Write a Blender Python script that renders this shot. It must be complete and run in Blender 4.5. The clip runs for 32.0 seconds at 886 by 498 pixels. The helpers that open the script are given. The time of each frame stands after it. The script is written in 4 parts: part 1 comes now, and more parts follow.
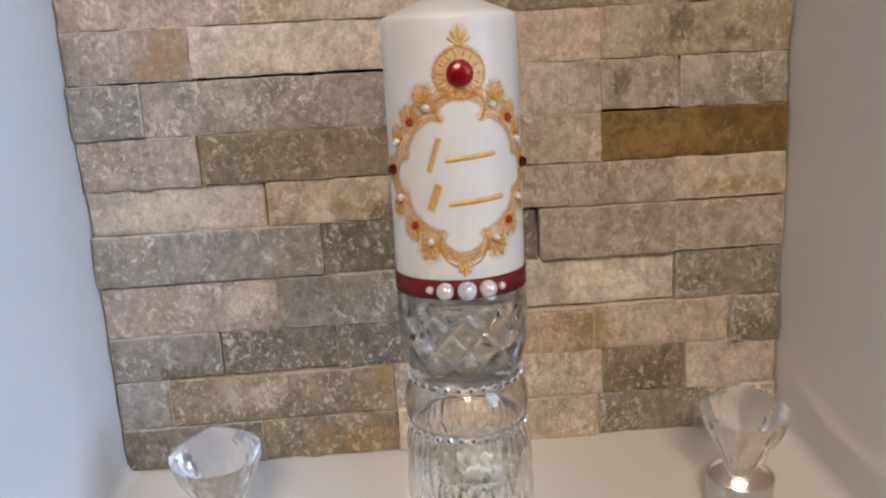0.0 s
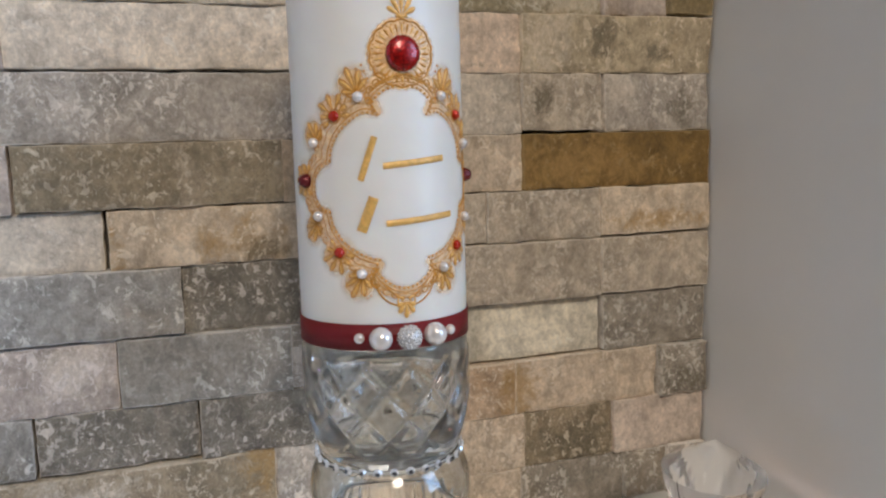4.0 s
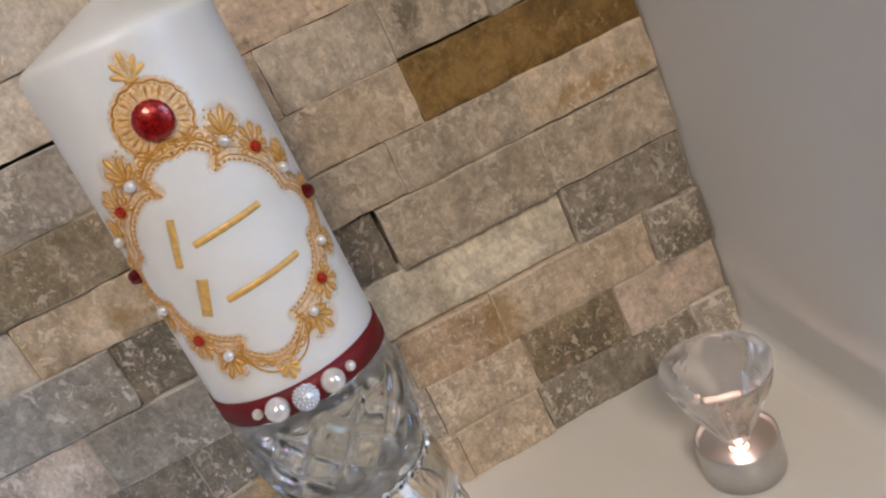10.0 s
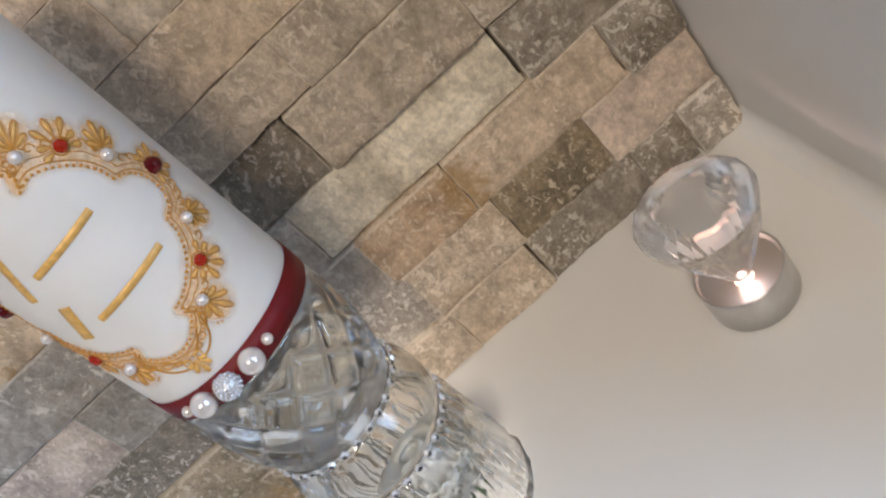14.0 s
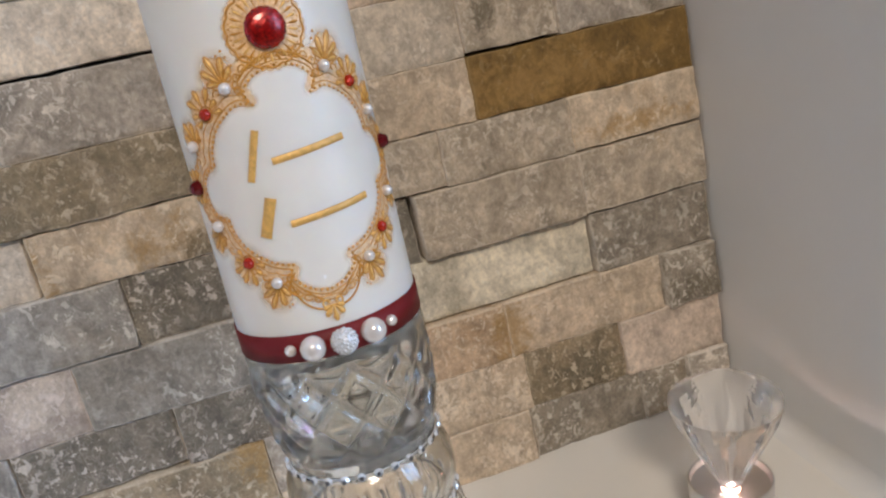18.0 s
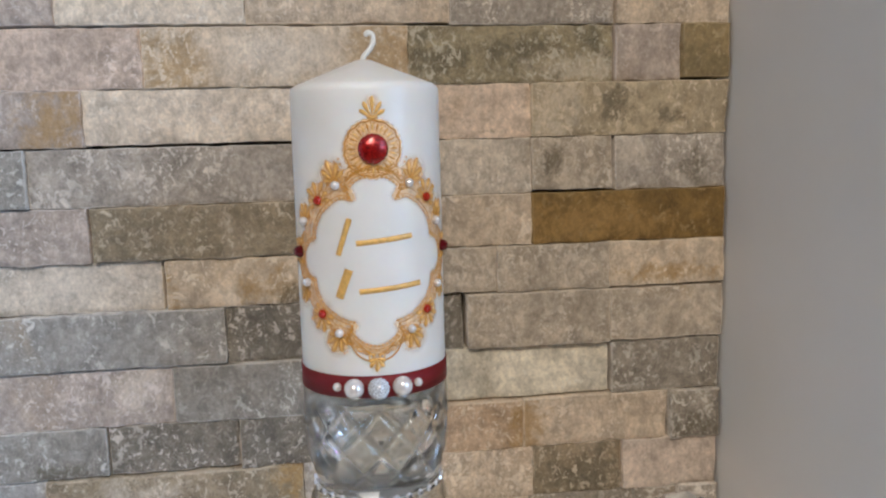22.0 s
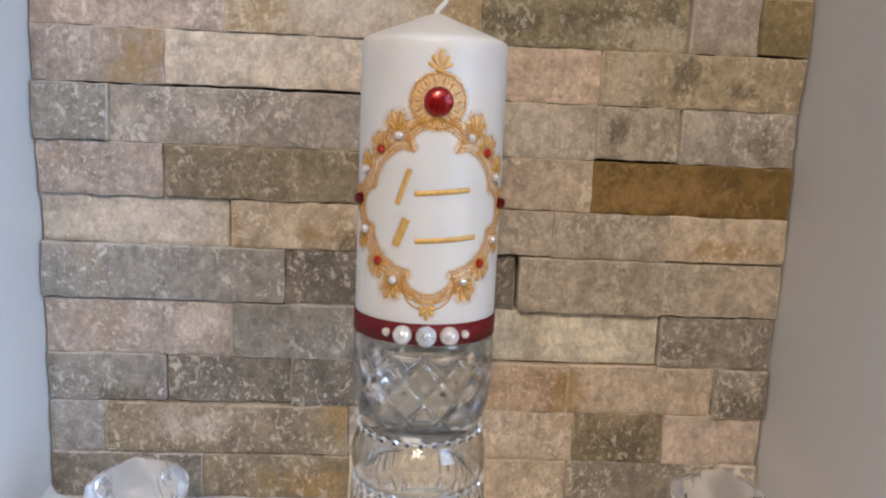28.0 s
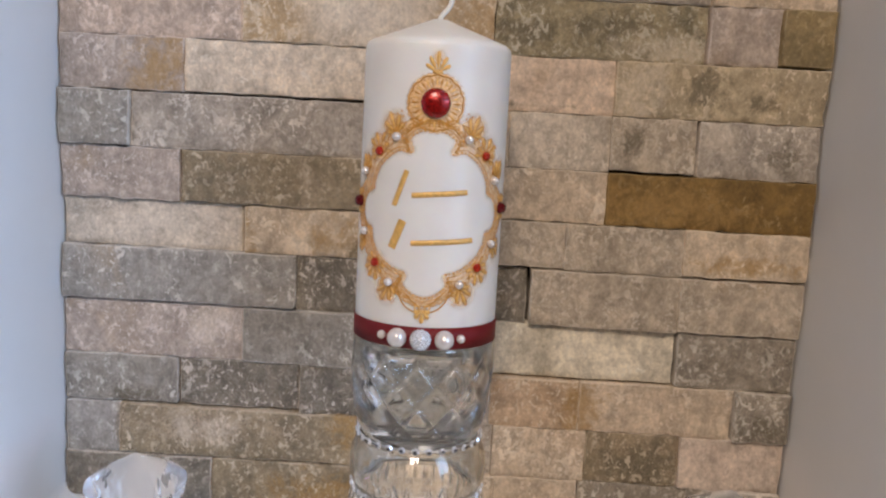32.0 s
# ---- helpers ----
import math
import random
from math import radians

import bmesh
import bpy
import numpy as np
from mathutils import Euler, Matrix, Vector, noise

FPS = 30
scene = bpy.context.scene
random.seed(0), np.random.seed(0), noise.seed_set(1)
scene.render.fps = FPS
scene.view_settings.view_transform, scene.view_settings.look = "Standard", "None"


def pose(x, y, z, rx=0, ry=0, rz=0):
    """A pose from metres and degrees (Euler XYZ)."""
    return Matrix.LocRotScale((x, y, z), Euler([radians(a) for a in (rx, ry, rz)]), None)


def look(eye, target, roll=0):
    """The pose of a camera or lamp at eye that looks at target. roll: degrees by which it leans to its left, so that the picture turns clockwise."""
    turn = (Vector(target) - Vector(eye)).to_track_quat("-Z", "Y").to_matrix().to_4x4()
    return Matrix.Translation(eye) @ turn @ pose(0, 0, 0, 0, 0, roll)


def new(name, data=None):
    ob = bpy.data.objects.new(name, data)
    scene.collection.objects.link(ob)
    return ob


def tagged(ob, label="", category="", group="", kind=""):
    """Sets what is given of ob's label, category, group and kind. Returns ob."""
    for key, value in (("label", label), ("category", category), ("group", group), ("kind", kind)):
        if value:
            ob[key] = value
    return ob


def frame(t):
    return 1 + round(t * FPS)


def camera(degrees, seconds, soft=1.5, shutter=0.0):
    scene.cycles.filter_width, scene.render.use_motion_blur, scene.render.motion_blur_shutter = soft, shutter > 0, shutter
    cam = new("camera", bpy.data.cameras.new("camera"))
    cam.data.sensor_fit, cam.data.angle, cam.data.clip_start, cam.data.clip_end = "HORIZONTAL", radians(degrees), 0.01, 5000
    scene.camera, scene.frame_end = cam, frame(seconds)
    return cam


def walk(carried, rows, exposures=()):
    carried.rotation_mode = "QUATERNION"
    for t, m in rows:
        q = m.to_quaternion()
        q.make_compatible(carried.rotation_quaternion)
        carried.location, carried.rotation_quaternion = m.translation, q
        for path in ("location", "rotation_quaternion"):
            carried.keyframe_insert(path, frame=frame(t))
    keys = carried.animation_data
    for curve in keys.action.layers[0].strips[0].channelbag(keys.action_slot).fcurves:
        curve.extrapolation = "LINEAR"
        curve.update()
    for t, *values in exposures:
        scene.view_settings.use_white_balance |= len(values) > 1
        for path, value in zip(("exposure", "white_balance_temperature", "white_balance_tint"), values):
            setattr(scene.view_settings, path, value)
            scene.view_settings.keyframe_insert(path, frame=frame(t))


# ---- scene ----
cam = camera(56.5, 32.0, 2.2)
PATH = [
    (0, (-0.0357, -0.5070, 0.2475), (-0.0059, -0.0198, 0.1393), -3.07),
    (0.5, (-0.0439, -0.4855, 0.2428), (-0.0038, 0.0000, 0.1304), -4.27),
    (1, (-0.0506, -0.4577, 0.2399), (0.0063, 0.0258, 0.1257), -6.51),
    (1.5, (-0.0597, -0.4313, 0.2309), (0.0124, 0.0492, 0.1131), -6.54),
    (2, (-0.0529, -0.4164, 0.2327), (0.0448, 0.0615, 0.1228), -6.52),
    (2.5, (-0.0515, -0.4144, 0.2327), (0.0798, 0.0609, 0.1500), -6.55),
    (3, (-0.0683, -0.4149, 0.2236), (0.0765, 0.0598, 0.1627), -5.83),
    (3.5, (-0.0886, -0.4145, 0.2121), (0.0612, 0.0590, 0.1544), -3.09),
    (5.5, (-0.0801, -0.3593, 0.2052), (0.1076, 0.0968, 0.1229), -1.26),
    (6, (-0.0585, -0.3581, 0.2157), (0.1414, 0.0928, 0.1334), -3.91),
    (6.5, (-0.0499, -0.3587, 0.2197), (0.1532, 0.0905, 0.1365), -5.29),
    (7, (-0.0398, -0.3596, 0.2260), (0.1632, 0.0890, 0.1389), -7.17),
    (7.5, (-0.0356, -0.3685, 0.2294), (0.1460, 0.0851, 0.1227), -9.09),
    (8, (-0.0224, -0.3813, 0.2388), (0.1298, 0.0824, 0.1303), -11.12),
    (8.5, (-0.0024, -0.3820, 0.2441), (0.1294, 0.0856, 0.1261), -13.63),
    (9, (0.0136, -0.3831, 0.2521), (0.1237, 0.0860, 0.1185), -17.81),
    (9.5, (0.0229, -0.3833, 0.2562), (0.1039, 0.0868, 0.1064), -21.93),
    (10, (0.0329, -0.3801, 0.2586), (0.0907, 0.0880, 0.0926), -25.14),
    (10.5, (0.0509, -0.3719, 0.2608), (0.0903, 0.0924, 0.0796), -27.85),
    (11, (0.0623, -0.3657, 0.2605), (0.0889, 0.0951, 0.0684), -30.47),
    (11.5, (0.0727, -0.3615, 0.2602), (0.0856, 0.0963, 0.0596), -33.04),
    (12, (0.0863, -0.3551, 0.2608), (0.0842, 0.0976, 0.0483), -36.15),
    (12.5, (0.0994, -0.3491, 0.2617), (0.0789, 0.0965, 0.0358), -39.97),
    (13, (0.1082, -0.3431, 0.2596), (0.0697, 0.0949, 0.0216), -43.10),
    (13.5, (0.1157, -0.3373, 0.2567), (0.0627, 0.0958, 0.0124), -45.15),
    (14, (0.1138, -0.3339, 0.2516), (0.0511, 0.0952, 0.0029), -46.37),
    (14.5, (0.1056, -0.3330, 0.2490), (0.0320, 0.0891, -0.0086), -46.03),
    (16.5, (0.0148, -0.3753, 0.2412), (0.0391, 0.0839, 0.0450), -20.86),
    (17, (0.0037, -0.3736, 0.2406), (0.0649, 0.0916, 0.0678), -17.72),
    (17.5, (-0.0023, -0.3717, 0.2422), (0.0932, 0.0934, 0.0856), -15.67),
    (18, (-0.0233, -0.3790, 0.2355), (0.0882, 0.0897, 0.1019), -12.71),
    (18.5, (-0.0580, -0.3700, 0.2212), (0.0731, 0.0974, 0.1014), -8.63),
    (19, (-0.0884, -0.3824, 0.2128), (0.0531, 0.0884, 0.1215), -5.39),
    (19.5, (-0.0802, -0.4063, 0.2250), (0.0597, 0.0655, 0.1362), -4.94),
    (20, (-0.0607, -0.4000, 0.2273), (0.0757, 0.0725, 0.1365), -3.94),
    (20.5, (-0.0377, -0.4087, 0.2378), (0.0912, 0.0662, 0.1492), -4.59),
    (21, (-0.0246, -0.4172, 0.2441), (0.0974, 0.0599, 0.1575), -5.25),
    (21.5, (-0.0092, -0.4422, 0.2548), (0.0935, 0.0409, 0.1769), -5.71),
    (22, (-0.0168, -0.4685, 0.2477), (0.0478, 0.0227, 0.1807), -1.49),
    (22.5, (-0.0185, -0.4708, 0.2457), (0.0363, 0.0193, 0.1635), 0.87),
    (23, (-0.0197, -0.4667, 0.2414), (0.0312, 0.0178, 0.1289), 2.18),
    (23.5, (-0.0191, -0.4607, 0.2363), (0.0271, 0.0147, 0.0885), 3.43),
    (24, (-0.0175, -0.4574, 0.2339), (0.0255, 0.0092, 0.0595), 4.63),
    (24.5, (-0.0192, -0.4563, 0.2279), (0.0203, 0.0046, 0.0381), 4.86),
    (26.5, (-0.0199, -0.4637, 0.2327), (0.0033, 0.0103, 0.0753), 4.44),
    (27, (-0.0186, -0.4666, 0.2334), (0.0061, 0.0169, 0.1086), 4.18),
    (27.5, (-0.0172, -0.4699, 0.2351), (0.0109, 0.0183, 0.1308), 3.62),
    (28, (-0.0144, -0.4767, 0.2402), (0.0127, 0.0156, 0.1569), 2.55),
    (28.5, (-0.0143, -0.4789, 0.2418), (0.0133, 0.0146, 0.1664), 1.87),
    (29, (-0.0150, -0.4772, 0.2407), (0.0138, 0.0169, 0.1702), 1.66),
    (29.5, (-0.0127, -0.4791, 0.2431), (0.0148, 0.0156, 0.1755), 1.18),
    (30, (-0.0134, -0.4824, 0.2417), (0.0115, 0.0123, 0.1738), 1.00),
    (30.5, (-0.0059, -0.4773, 0.2361), (0.0161, 0.0179, 0.1705), 1.32),
    (31, (0.0093, -0.4736, 0.2332), (0.0251, 0.0218, 0.1670), 1.77),
    (31.5, (0.0140, -0.4779, 0.2249), (0.0165, 0.0181, 0.1622), 2.88),
    (32, (0.0164, -0.4766, 0.2264), (0.0051, 0.0192, 0.1625), 3.14),
]
walk(cam, [(t, look(eye, target, roll)) for t, eye, target, roll in PATH], [
    (0, -0.09, 6950, 14), (1.0, -0.12, 7200, 14), (2.0, -0.12, 7200, 14), (3.0, -0.05, 6600, 9), (6.0, -0.05, 6150, 8), (8.0, -0.03, 6200, 9), (9.5, -0.08, 6550, 11), (10.5, -0.14, 6600, 12), (11.2, -0.12, 6550, 11), (12.0, 0.0, 6500, 11),
    (14.0, 0.0, 6450, 10), (17.0, 0.0, 6500, 10), (19.0, 0.05, 6200, 9), (22.0, 0.05, 6200, 8), (24.0, 0.0, 6400, 7), (27.0, 0.03, 6650, 11), (29.0, 0.0, 6650, 13),
    (31.0, 0.0, 6700, 13), (32.0, -0.05, 6700, 15)])

# ---- world and lights ----
world = bpy.data.worlds.new("sky")
scene.world = world
world.use_nodes = True
wn = world.node_tree
sky = wn.nodes.new("ShaderNodeTexSky")
sky.sky_type, sky.sun_disc = "NISHITA", False
sky.sun_elevation, sky.sun_rotation = radians(35), radians(120)
wn.nodes["Background"].inputs["Strength"].default_value = 0.1
wn.links.new(sky.outputs[0], wn.nodes["Background"].inputs["Color"])


def area(name, eye, target, w, h, power, colour):
    data = bpy.data.lights.new(name, "AREA")
    data.shape, data.size, data.size_y, data.energy, data.color = "RECTANGLE", w, h, power, colour
    ob = new(name, data)
    ob.matrix_world = look(eye, target)
    return ob


area("window_daylight", (1.46, -1.17, 0.62), (0, -0.3, 0.2), 1.0, 1.15, 29, (0.36, 0.61, 1.0))
# unseen warm lamp without a fixture, added and aimed to light the stones
area("added_warm_light", (-0.14, -2.05, 1.47), (0.05, 0.0, 0.1), 0.55, 0.45, 29.5, (1.0, 0.86, 0.70))

# ---- materials ----


def nodes_of(name):
    m = bpy.data.materials.new(name)
    m.use_nodes = True
    t = m.node_tree
    return m, t, t.nodes["Principled BSDF"]


def node(t, kind, **values):
    n = t.nodes.new(kind)
    for k, v in values.items():
        n.inputs[k].default_value = v
    return n


def noise_tex(t, vec, scale, detail=4.0, rough=0.55, distort=0.0):
    n = node(t, "ShaderNodeTexNoise", Scale=scale, Detail=detail, Roughness=rough, Distortion=distort)
    t.links.new(vec, n.inputs["Vector"])
    return n.outputs["Fac"]


def ramp(t, fac, a, b, lo=0.0, hi=1.0):
    n = t.nodes.new("ShaderNodeMapRange")
    n.interpolation_type = "SMOOTHSTEP"
    for k, v in zip(("From Min", "From Max", "To Min", "To Max"), (a, b, lo, hi)):
        n.inputs[k].default_value = v
    t.links.new(fac, n.inputs["Value"])
    return n.outputs["Result"]


def mix(t, fac, a, b, blend="MIX"):
    n = t.nodes.new("ShaderNodeMix")
    n.data_type, n.blend_type = "RGBA", blend
    for socket, v in zip((n.inputs["Factor"], n.inputs["A"], n.inputs["B"]), (fac, a, b)):
        if hasattr(v, "is_linked"):
            t.links.new(v, socket)
        elif isinstance(v, tuple):
            socket.default_value = (*v, 1)
        else:
            socket.default_value = v
    return n.outputs["Result"]


def bump(t, bsdf, height, strength, dist):
    n = node(t, "ShaderNodeBump", Strength=strength, Distance=dist)
    t.links.new(height, n.inputs["Height"])
    t.links.new(n.outputs["Normal"], bsdf.inputs["Normal"])


def coords(t, random_shift=False):
    tc = t.nodes.new("ShaderNodeTexCoord")
    if not random_shift:
        return tc.outputs["Object"]
    info = t.nodes.new("ShaderNodeObjectInfo")
    mul = node(t, "ShaderNodeVectorMath")
    mul.operation = "SCALE"
    comb = t.nodes.new("ShaderNodeCombineXYZ")
    for k in range(3):
        t.links.new(info.outputs["Random"], comb.inputs[k])
    t.links.new(comb.outputs[0], mul.inputs[0])
    mul.inputs["Scale"].default_value = 7.3
    add = t.nodes.new("ShaderNodeVectorMath")
    t.links.new(tc.outputs["Object"], add.inputs[0])
    t.links.new(mul.outputs[0], add.inputs[1])
    return add.outputs[0]


def stone_material(name, base, second, light, second_amount=0.5, fleck=0.5):
    """Split-face quartzite: clouded ground, a second tone in patches, pale mineral crusts and fine grain."""
    calm = 0.0 if name == "stone_ochre" else 0.22
    base, second = (tuple(c + (g * (0.3 * tone[0] + 0.6 * tone[1] + 0.1 * tone[2]) / 0.340 - c) * calm for c, g in zip(tone, (0.385, 0.334, 0.268))) for tone in (base, second))
    m, t, b = nodes_of(name)
    v = coords(t, True)
    stretch = t.nodes.new("ShaderNodeMapping")
    stretch.inputs["Scale"].default_value = (1.2, 1.0, 1.0)
    t.links.new(v, stretch.inputs["Vector"])
    sv = stretch.outputs[0]

    def shade(col, fac):
        grey = t.nodes.new("ShaderNodeCombineColor")
        for k in range(3):
            t.links.new(fac, grey.inputs[k])
        return mix(t, 1.0, col, grey.outputs[0], "MULTIPLY")

    def times(a, c):
        n = t.nodes.new("ShaderNodeMath")
        n.operation = "MULTIPLY"
        t.links.new(a, n.inputs[0])
        if isinstance(c, float):
            n.inputs[1].default_value = c
        else:
            t.links.new(c, n.inputs[1])
        return n.outputs[0]

    patch = ramp(t, noise_tex(t, sv, 24, 5, 0.62, 0.4), 0.70 - 0.34 * second_amount, 0.92 - 0.34 * second_amount, 0.0, 0.85)
    col = mix(t, patch, base, second)
    col = shade(col, ramp(t, noise_tex(t, sv, 38, 5, 0.66, 0.3), 0.28, 0.72, 0.80, 1.20))
    col = shade(col, ramp(t, noise_tex(t, sv, 120, 6, 0.70, 0.3), 0.30, 0.70, 0.74, 1.24))

    def stain(name, colour, strength):
        at = t.nodes.new("ShaderNodeAttribute")
        at.attribute_name = name
        rough = ramp(t, noise_tex(t, sv, 70, 8, 0.78, 0.6), 0.25, 0.75, -0.62, 0.62)
        spread = t.nodes.new("ShaderNodeMath")
        t.links.new(at.outputs["Fac"], spread.inputs[0])
        t.links.new(rough, spread.inputs[1])
        return mix(t, times(ramp(t, spread.outputs[0], 0.30, 1.05), times(ramp(t, at.outputs["Fac"], 0.02, 0.30), strength)), col, colour)

    col = stain("ochre_stain", (0.34, 0.205, 0.070), 0.70)
    col = stain("dark_stain_step_shade", (0.105, 0.088, 0.058), 0.72)
    col = stain("pale_stain", (0.66, 0.575, 0.47), 0.5)
    # faint iron stains, here and there
    iron = times(ramp(t, noise_tex(t, sv, 15, 3, 0.55, 0.4), 0.58, 0.76), ramp(t, noise_tex(t, sv, 90, 4, 0.6), 0.35, 0.65, 0.12, 0.40))
    col = mix(t, iron, col, (0.43, 0.285, 0.140))
    # pale crusts in small flakes and crooked threads, thicker in some places than in others
    broad = ramp(t, noise_tex(t, sv, 30, 3, 0.55), 0.34, 0.64, 0.15, 1.0)
    flakes = times(ramp(t, noise_tex(t, sv, 260, 3, 0.55, 0.4), 0.66 - 0.14 * fleck, 0.72 - 0.14 * fleck), broad)
    spots = times(ramp(t, noise_tex(t, sv, 135, 3, 0.55, 0.7), 0.665 - 0.11 * fleck, 0.71 - 0.11 * fleck), broad)
    ridge = t.nodes.new("ShaderNodeMath")
    ridge.operation = "SUBTRACT"
    t.links.new(noise_tex(t, sv, 120, 3, 0.55, 1.6), ridge.inputs[0])
    ridge.inputs[1].default_value = 0.5
    away = t.nodes.new("ShaderNodeMath")
    away.operation = "ABSOLUTE"
    t.links.new(ridge.outputs[0], away.inputs[0])
    threads = times(ramp(t, away.outputs[0], 0.004, 0.030, 1.0, 0.0), times(broad, 0.55 * fleck))

    def highest(a, c):
        n = t.nodes.new("ShaderNodeMath")
        n.operation = "MAXIMUM"
        t.links.new(a, n.inputs[0])
        t.links.new(c, n.inputs[1])
        return n.outputs[0]

    # paler, patchy rims round the stones' fronts
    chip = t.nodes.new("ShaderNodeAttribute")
    chip.attribute_name = "pale_rim"
    rim_patches = times(chip.outputs["Fac"], ramp(t, noise_tex(t, sv, 55, 5, 0.7), 0.36, 0.56, 0.0, 1.0))
    crust = times(highest(highest(flakes, spots), highest(threads, rim_patches)), 0.73)
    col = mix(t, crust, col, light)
    col = shade(col, ramp(t, noise_tex(t, sv, 420, 4, 0.65), 0.3, 0.7, 0.86, 1.12))
    t.links.new(col, b.inputs["Base Color"])
    b.inputs["Roughness"].default_value = 0.66
    b.inputs["Specular IOR Level"].default_value = 0.35
    hsum = t.nodes.new("ShaderNodeMath")
    t.links.new(noise_tex(t, sv, 130, 8, 0.70, 0.6), hsum.inputs[0])
    t.links.new(crust, hsum.inputs[1])
    bump(t, b, hsum.outputs[0], 0.42, 0.0015)
    return m


STONES = {
    "grey": stone_material("stone_grey", (0.347, 0.304, 0.262), (0.214, 0.188, 0.161), (0.773, 0.709, 0.636), 0.5, 0.77),
    "dark": stone_material("stone_dark_grey", (0.172, 0.152, 0.120), (0.230, 0.194, 0.150), (0.632, 0.564, 0.495), 0.45, 0.65),
    "blue": stone_material("stone_blue_grey", (0.284, 0.271, 0.253), (0.342, 0.303, 0.263), (0.669, 0.636, 0.594), 0.4, 0.5),
    "beige": stone_material("stone_beige", (0.500, 0.397, 0.293), (0.405, 0.324, 0.236), (0.773, 0.671, 0.548), 0.45, 0.72),
    "cream": stone_material("stone_cream", (0.626, 0.523, 0.409), (0.536, 0.441, 0.336), (0.777, 0.707, 0.611), 0.35, 0.5),
    "sand": stone_material("stone_sand", (0.612, 0.472, 0.364), (0.544, 0.404, 0.296), (0.722, 0.609, 0.495), 0.35, 0.2),
    "tan": stone_material("stone_tan", (0.535, 0.428, 0.314), (0.410, 0.262, 0.120), (0.759, 0.654, 0.512), 0.5, 0.5),
    "pink": stone_material("stone_pinkish", (0.466, 0.355, 0.285), (0.389, 0.306, 0.250), (0.773, 0.652, 0.568), 0.45, 0.67),
    "brown": stone_material("stone_brown_grey", (0.244, 0.190, 0.117), (0.344, 0.270, 0.186), (0.600, 0.510, 0.395), 0.45, 0.6),
    "ochre": stone_material("stone_ochre", (0.175, 0.105, 0.030), (0.250, 0.155, 0.050), (0.340, 0.235, 0.105), 0.55, 0.25),
    "olive": stone_material("stone_olive", (0.308, 0.264, 0.185), (0.218, 0.186, 0.128), (0.632, 0.555, 0.423), 0.5, 0.6),
    "khaki": stone_material("stone_khaki", (0.399, 0.320, 0.205), (0.304, 0.244, 0.147), (0.686, 0.573, 0.432), 0.4, 0.5),
    "mauve": stone_material("stone_mauve", (0.378, 0.311, 0.271), (0.316, 0.263, 0.233), (0.669, 0.591, 0.539), 0.4, 0.6),
    "mottled": stone_material("stone_mottled_green", (0.290, 0.240, 0.140), (0.105, 0.095, 0.060), (0.560, 0.510, 0.410), 0.55, 0.7),
    "taupe": stone_material("stone_taupe", (0.250, 0.216, 0.176), (0.310, 0.268, 0.212), (0.674, 0.621, 0.546), 0.45, 0.72),
    "slate": stone_material("stone_slate", (0.252, 0.233, 0.207), (0.178, 0.168, 0.149), (0.620, 0.590, 0.540), 0.5, 0.6),
    "pale": stone_material("stone_pale", (0.600, 0.545, 0.430), (0.470, 0.420, 0.320), (0.740, 0.700, 0.600), 0.5, 0.3),
    "umber": stone_material("stone_umber", (0.255, 0.185, 0.078), (0.180, 0.130, 0.055), (0.450, 0.360, 0.220), 0.5, 0.45),
    "drab": stone_material("stone_drab", (0.400, 0.333, 0.257), (0.335, 0.275, 0.210), (0.660, 0.585, 0.490), 0.5, 0.8),
    "blush": stone_material("stone_blush", (0.500, 0.410, 0.340), (0.455, 0.365, 0.295), (0.620, 0.530, 0.450), 0.4, 0.1),
    "oat": stone_material("stone_oat", (0.489, 0.425, 0.350), (0.414, 0.355, 0.287), (0.720, 0.655, 0.570), 0.45, 0.45),
    "rust": stone_material("stone_rusty_tan", (0.430, 0.300, 0.195), (0.400, 0.240, 0.120), (0.728, 0.626, 0.492), 0.45, 0.62),
}


def plain_material(name, colour, rough=0.5, metal=0.0, grain=0.0, grain_scale=60.0, spec=0.5):
    m, t, b = nodes_of(name)
    v = coords(t)
    b.inputs["Roughness"].default_value, b.inputs["Metallic"].default_value = rough, metal
    b.inputs["Specular IOR Level"].default_value = spec
    if grain:
        f = noise_tex(t, v, grain_scale, 5, 0.6)
        dark = tuple(c * (1 - grain) for c in colour)
        t.links.new(mix(t, ramp(t, f, 0.3, 0.7), dark, colour), b.inputs["Base Color"])
        bump(t, b, noise_tex(t, v, grain_scale * 6, 3), 0.15, 0.0006)
    else:
        b.inputs["Base Color"].default_value = (*colour, 1)
    return m


PAINT = plain_material("white_wall_paint", (0.74, 0.735, 0.72), 0.55, 0, 0.035, 9, 0.35)
SHELF = plain_material("white_shelf_lacquer", (0.76, 0.74, 0.70), 0.32, 0, 0.03, 7, 0.4)
MORTAR = plain_material("dark_mortar", (0.12, 0.105, 0.085), 0.9, 0, 0.3, 200)
ROOM = plain_material("room_wall_paint", (0.76, 0.75, 0.72), 0.7, 0, 0.04, 4)
ROOM_CONTRAST = plain_material("room_contrast_wall", (0.20, 0.17, 0.145), 0.8, 0, 0.1, 4)
ROOM_FLOOR = plain_material("room_oak_floor", (0.30, 0.21, 0.13), 0.45, 0, 0.3, 12)
CONTACT_SHADE = plain_material("contact_shade", (0.035, 0.034, 0.033), 0.8, 0, 0.2, 300)
WICK = plain_material("wick_cotton", (0.80, 0.78, 0.72), 0.8, 0, 0.1, 900)
SILVER = plain_material("brushed_aluminium", (0.66, 0.65, 0.64), 0.34, 1.0, 0.06, 300)
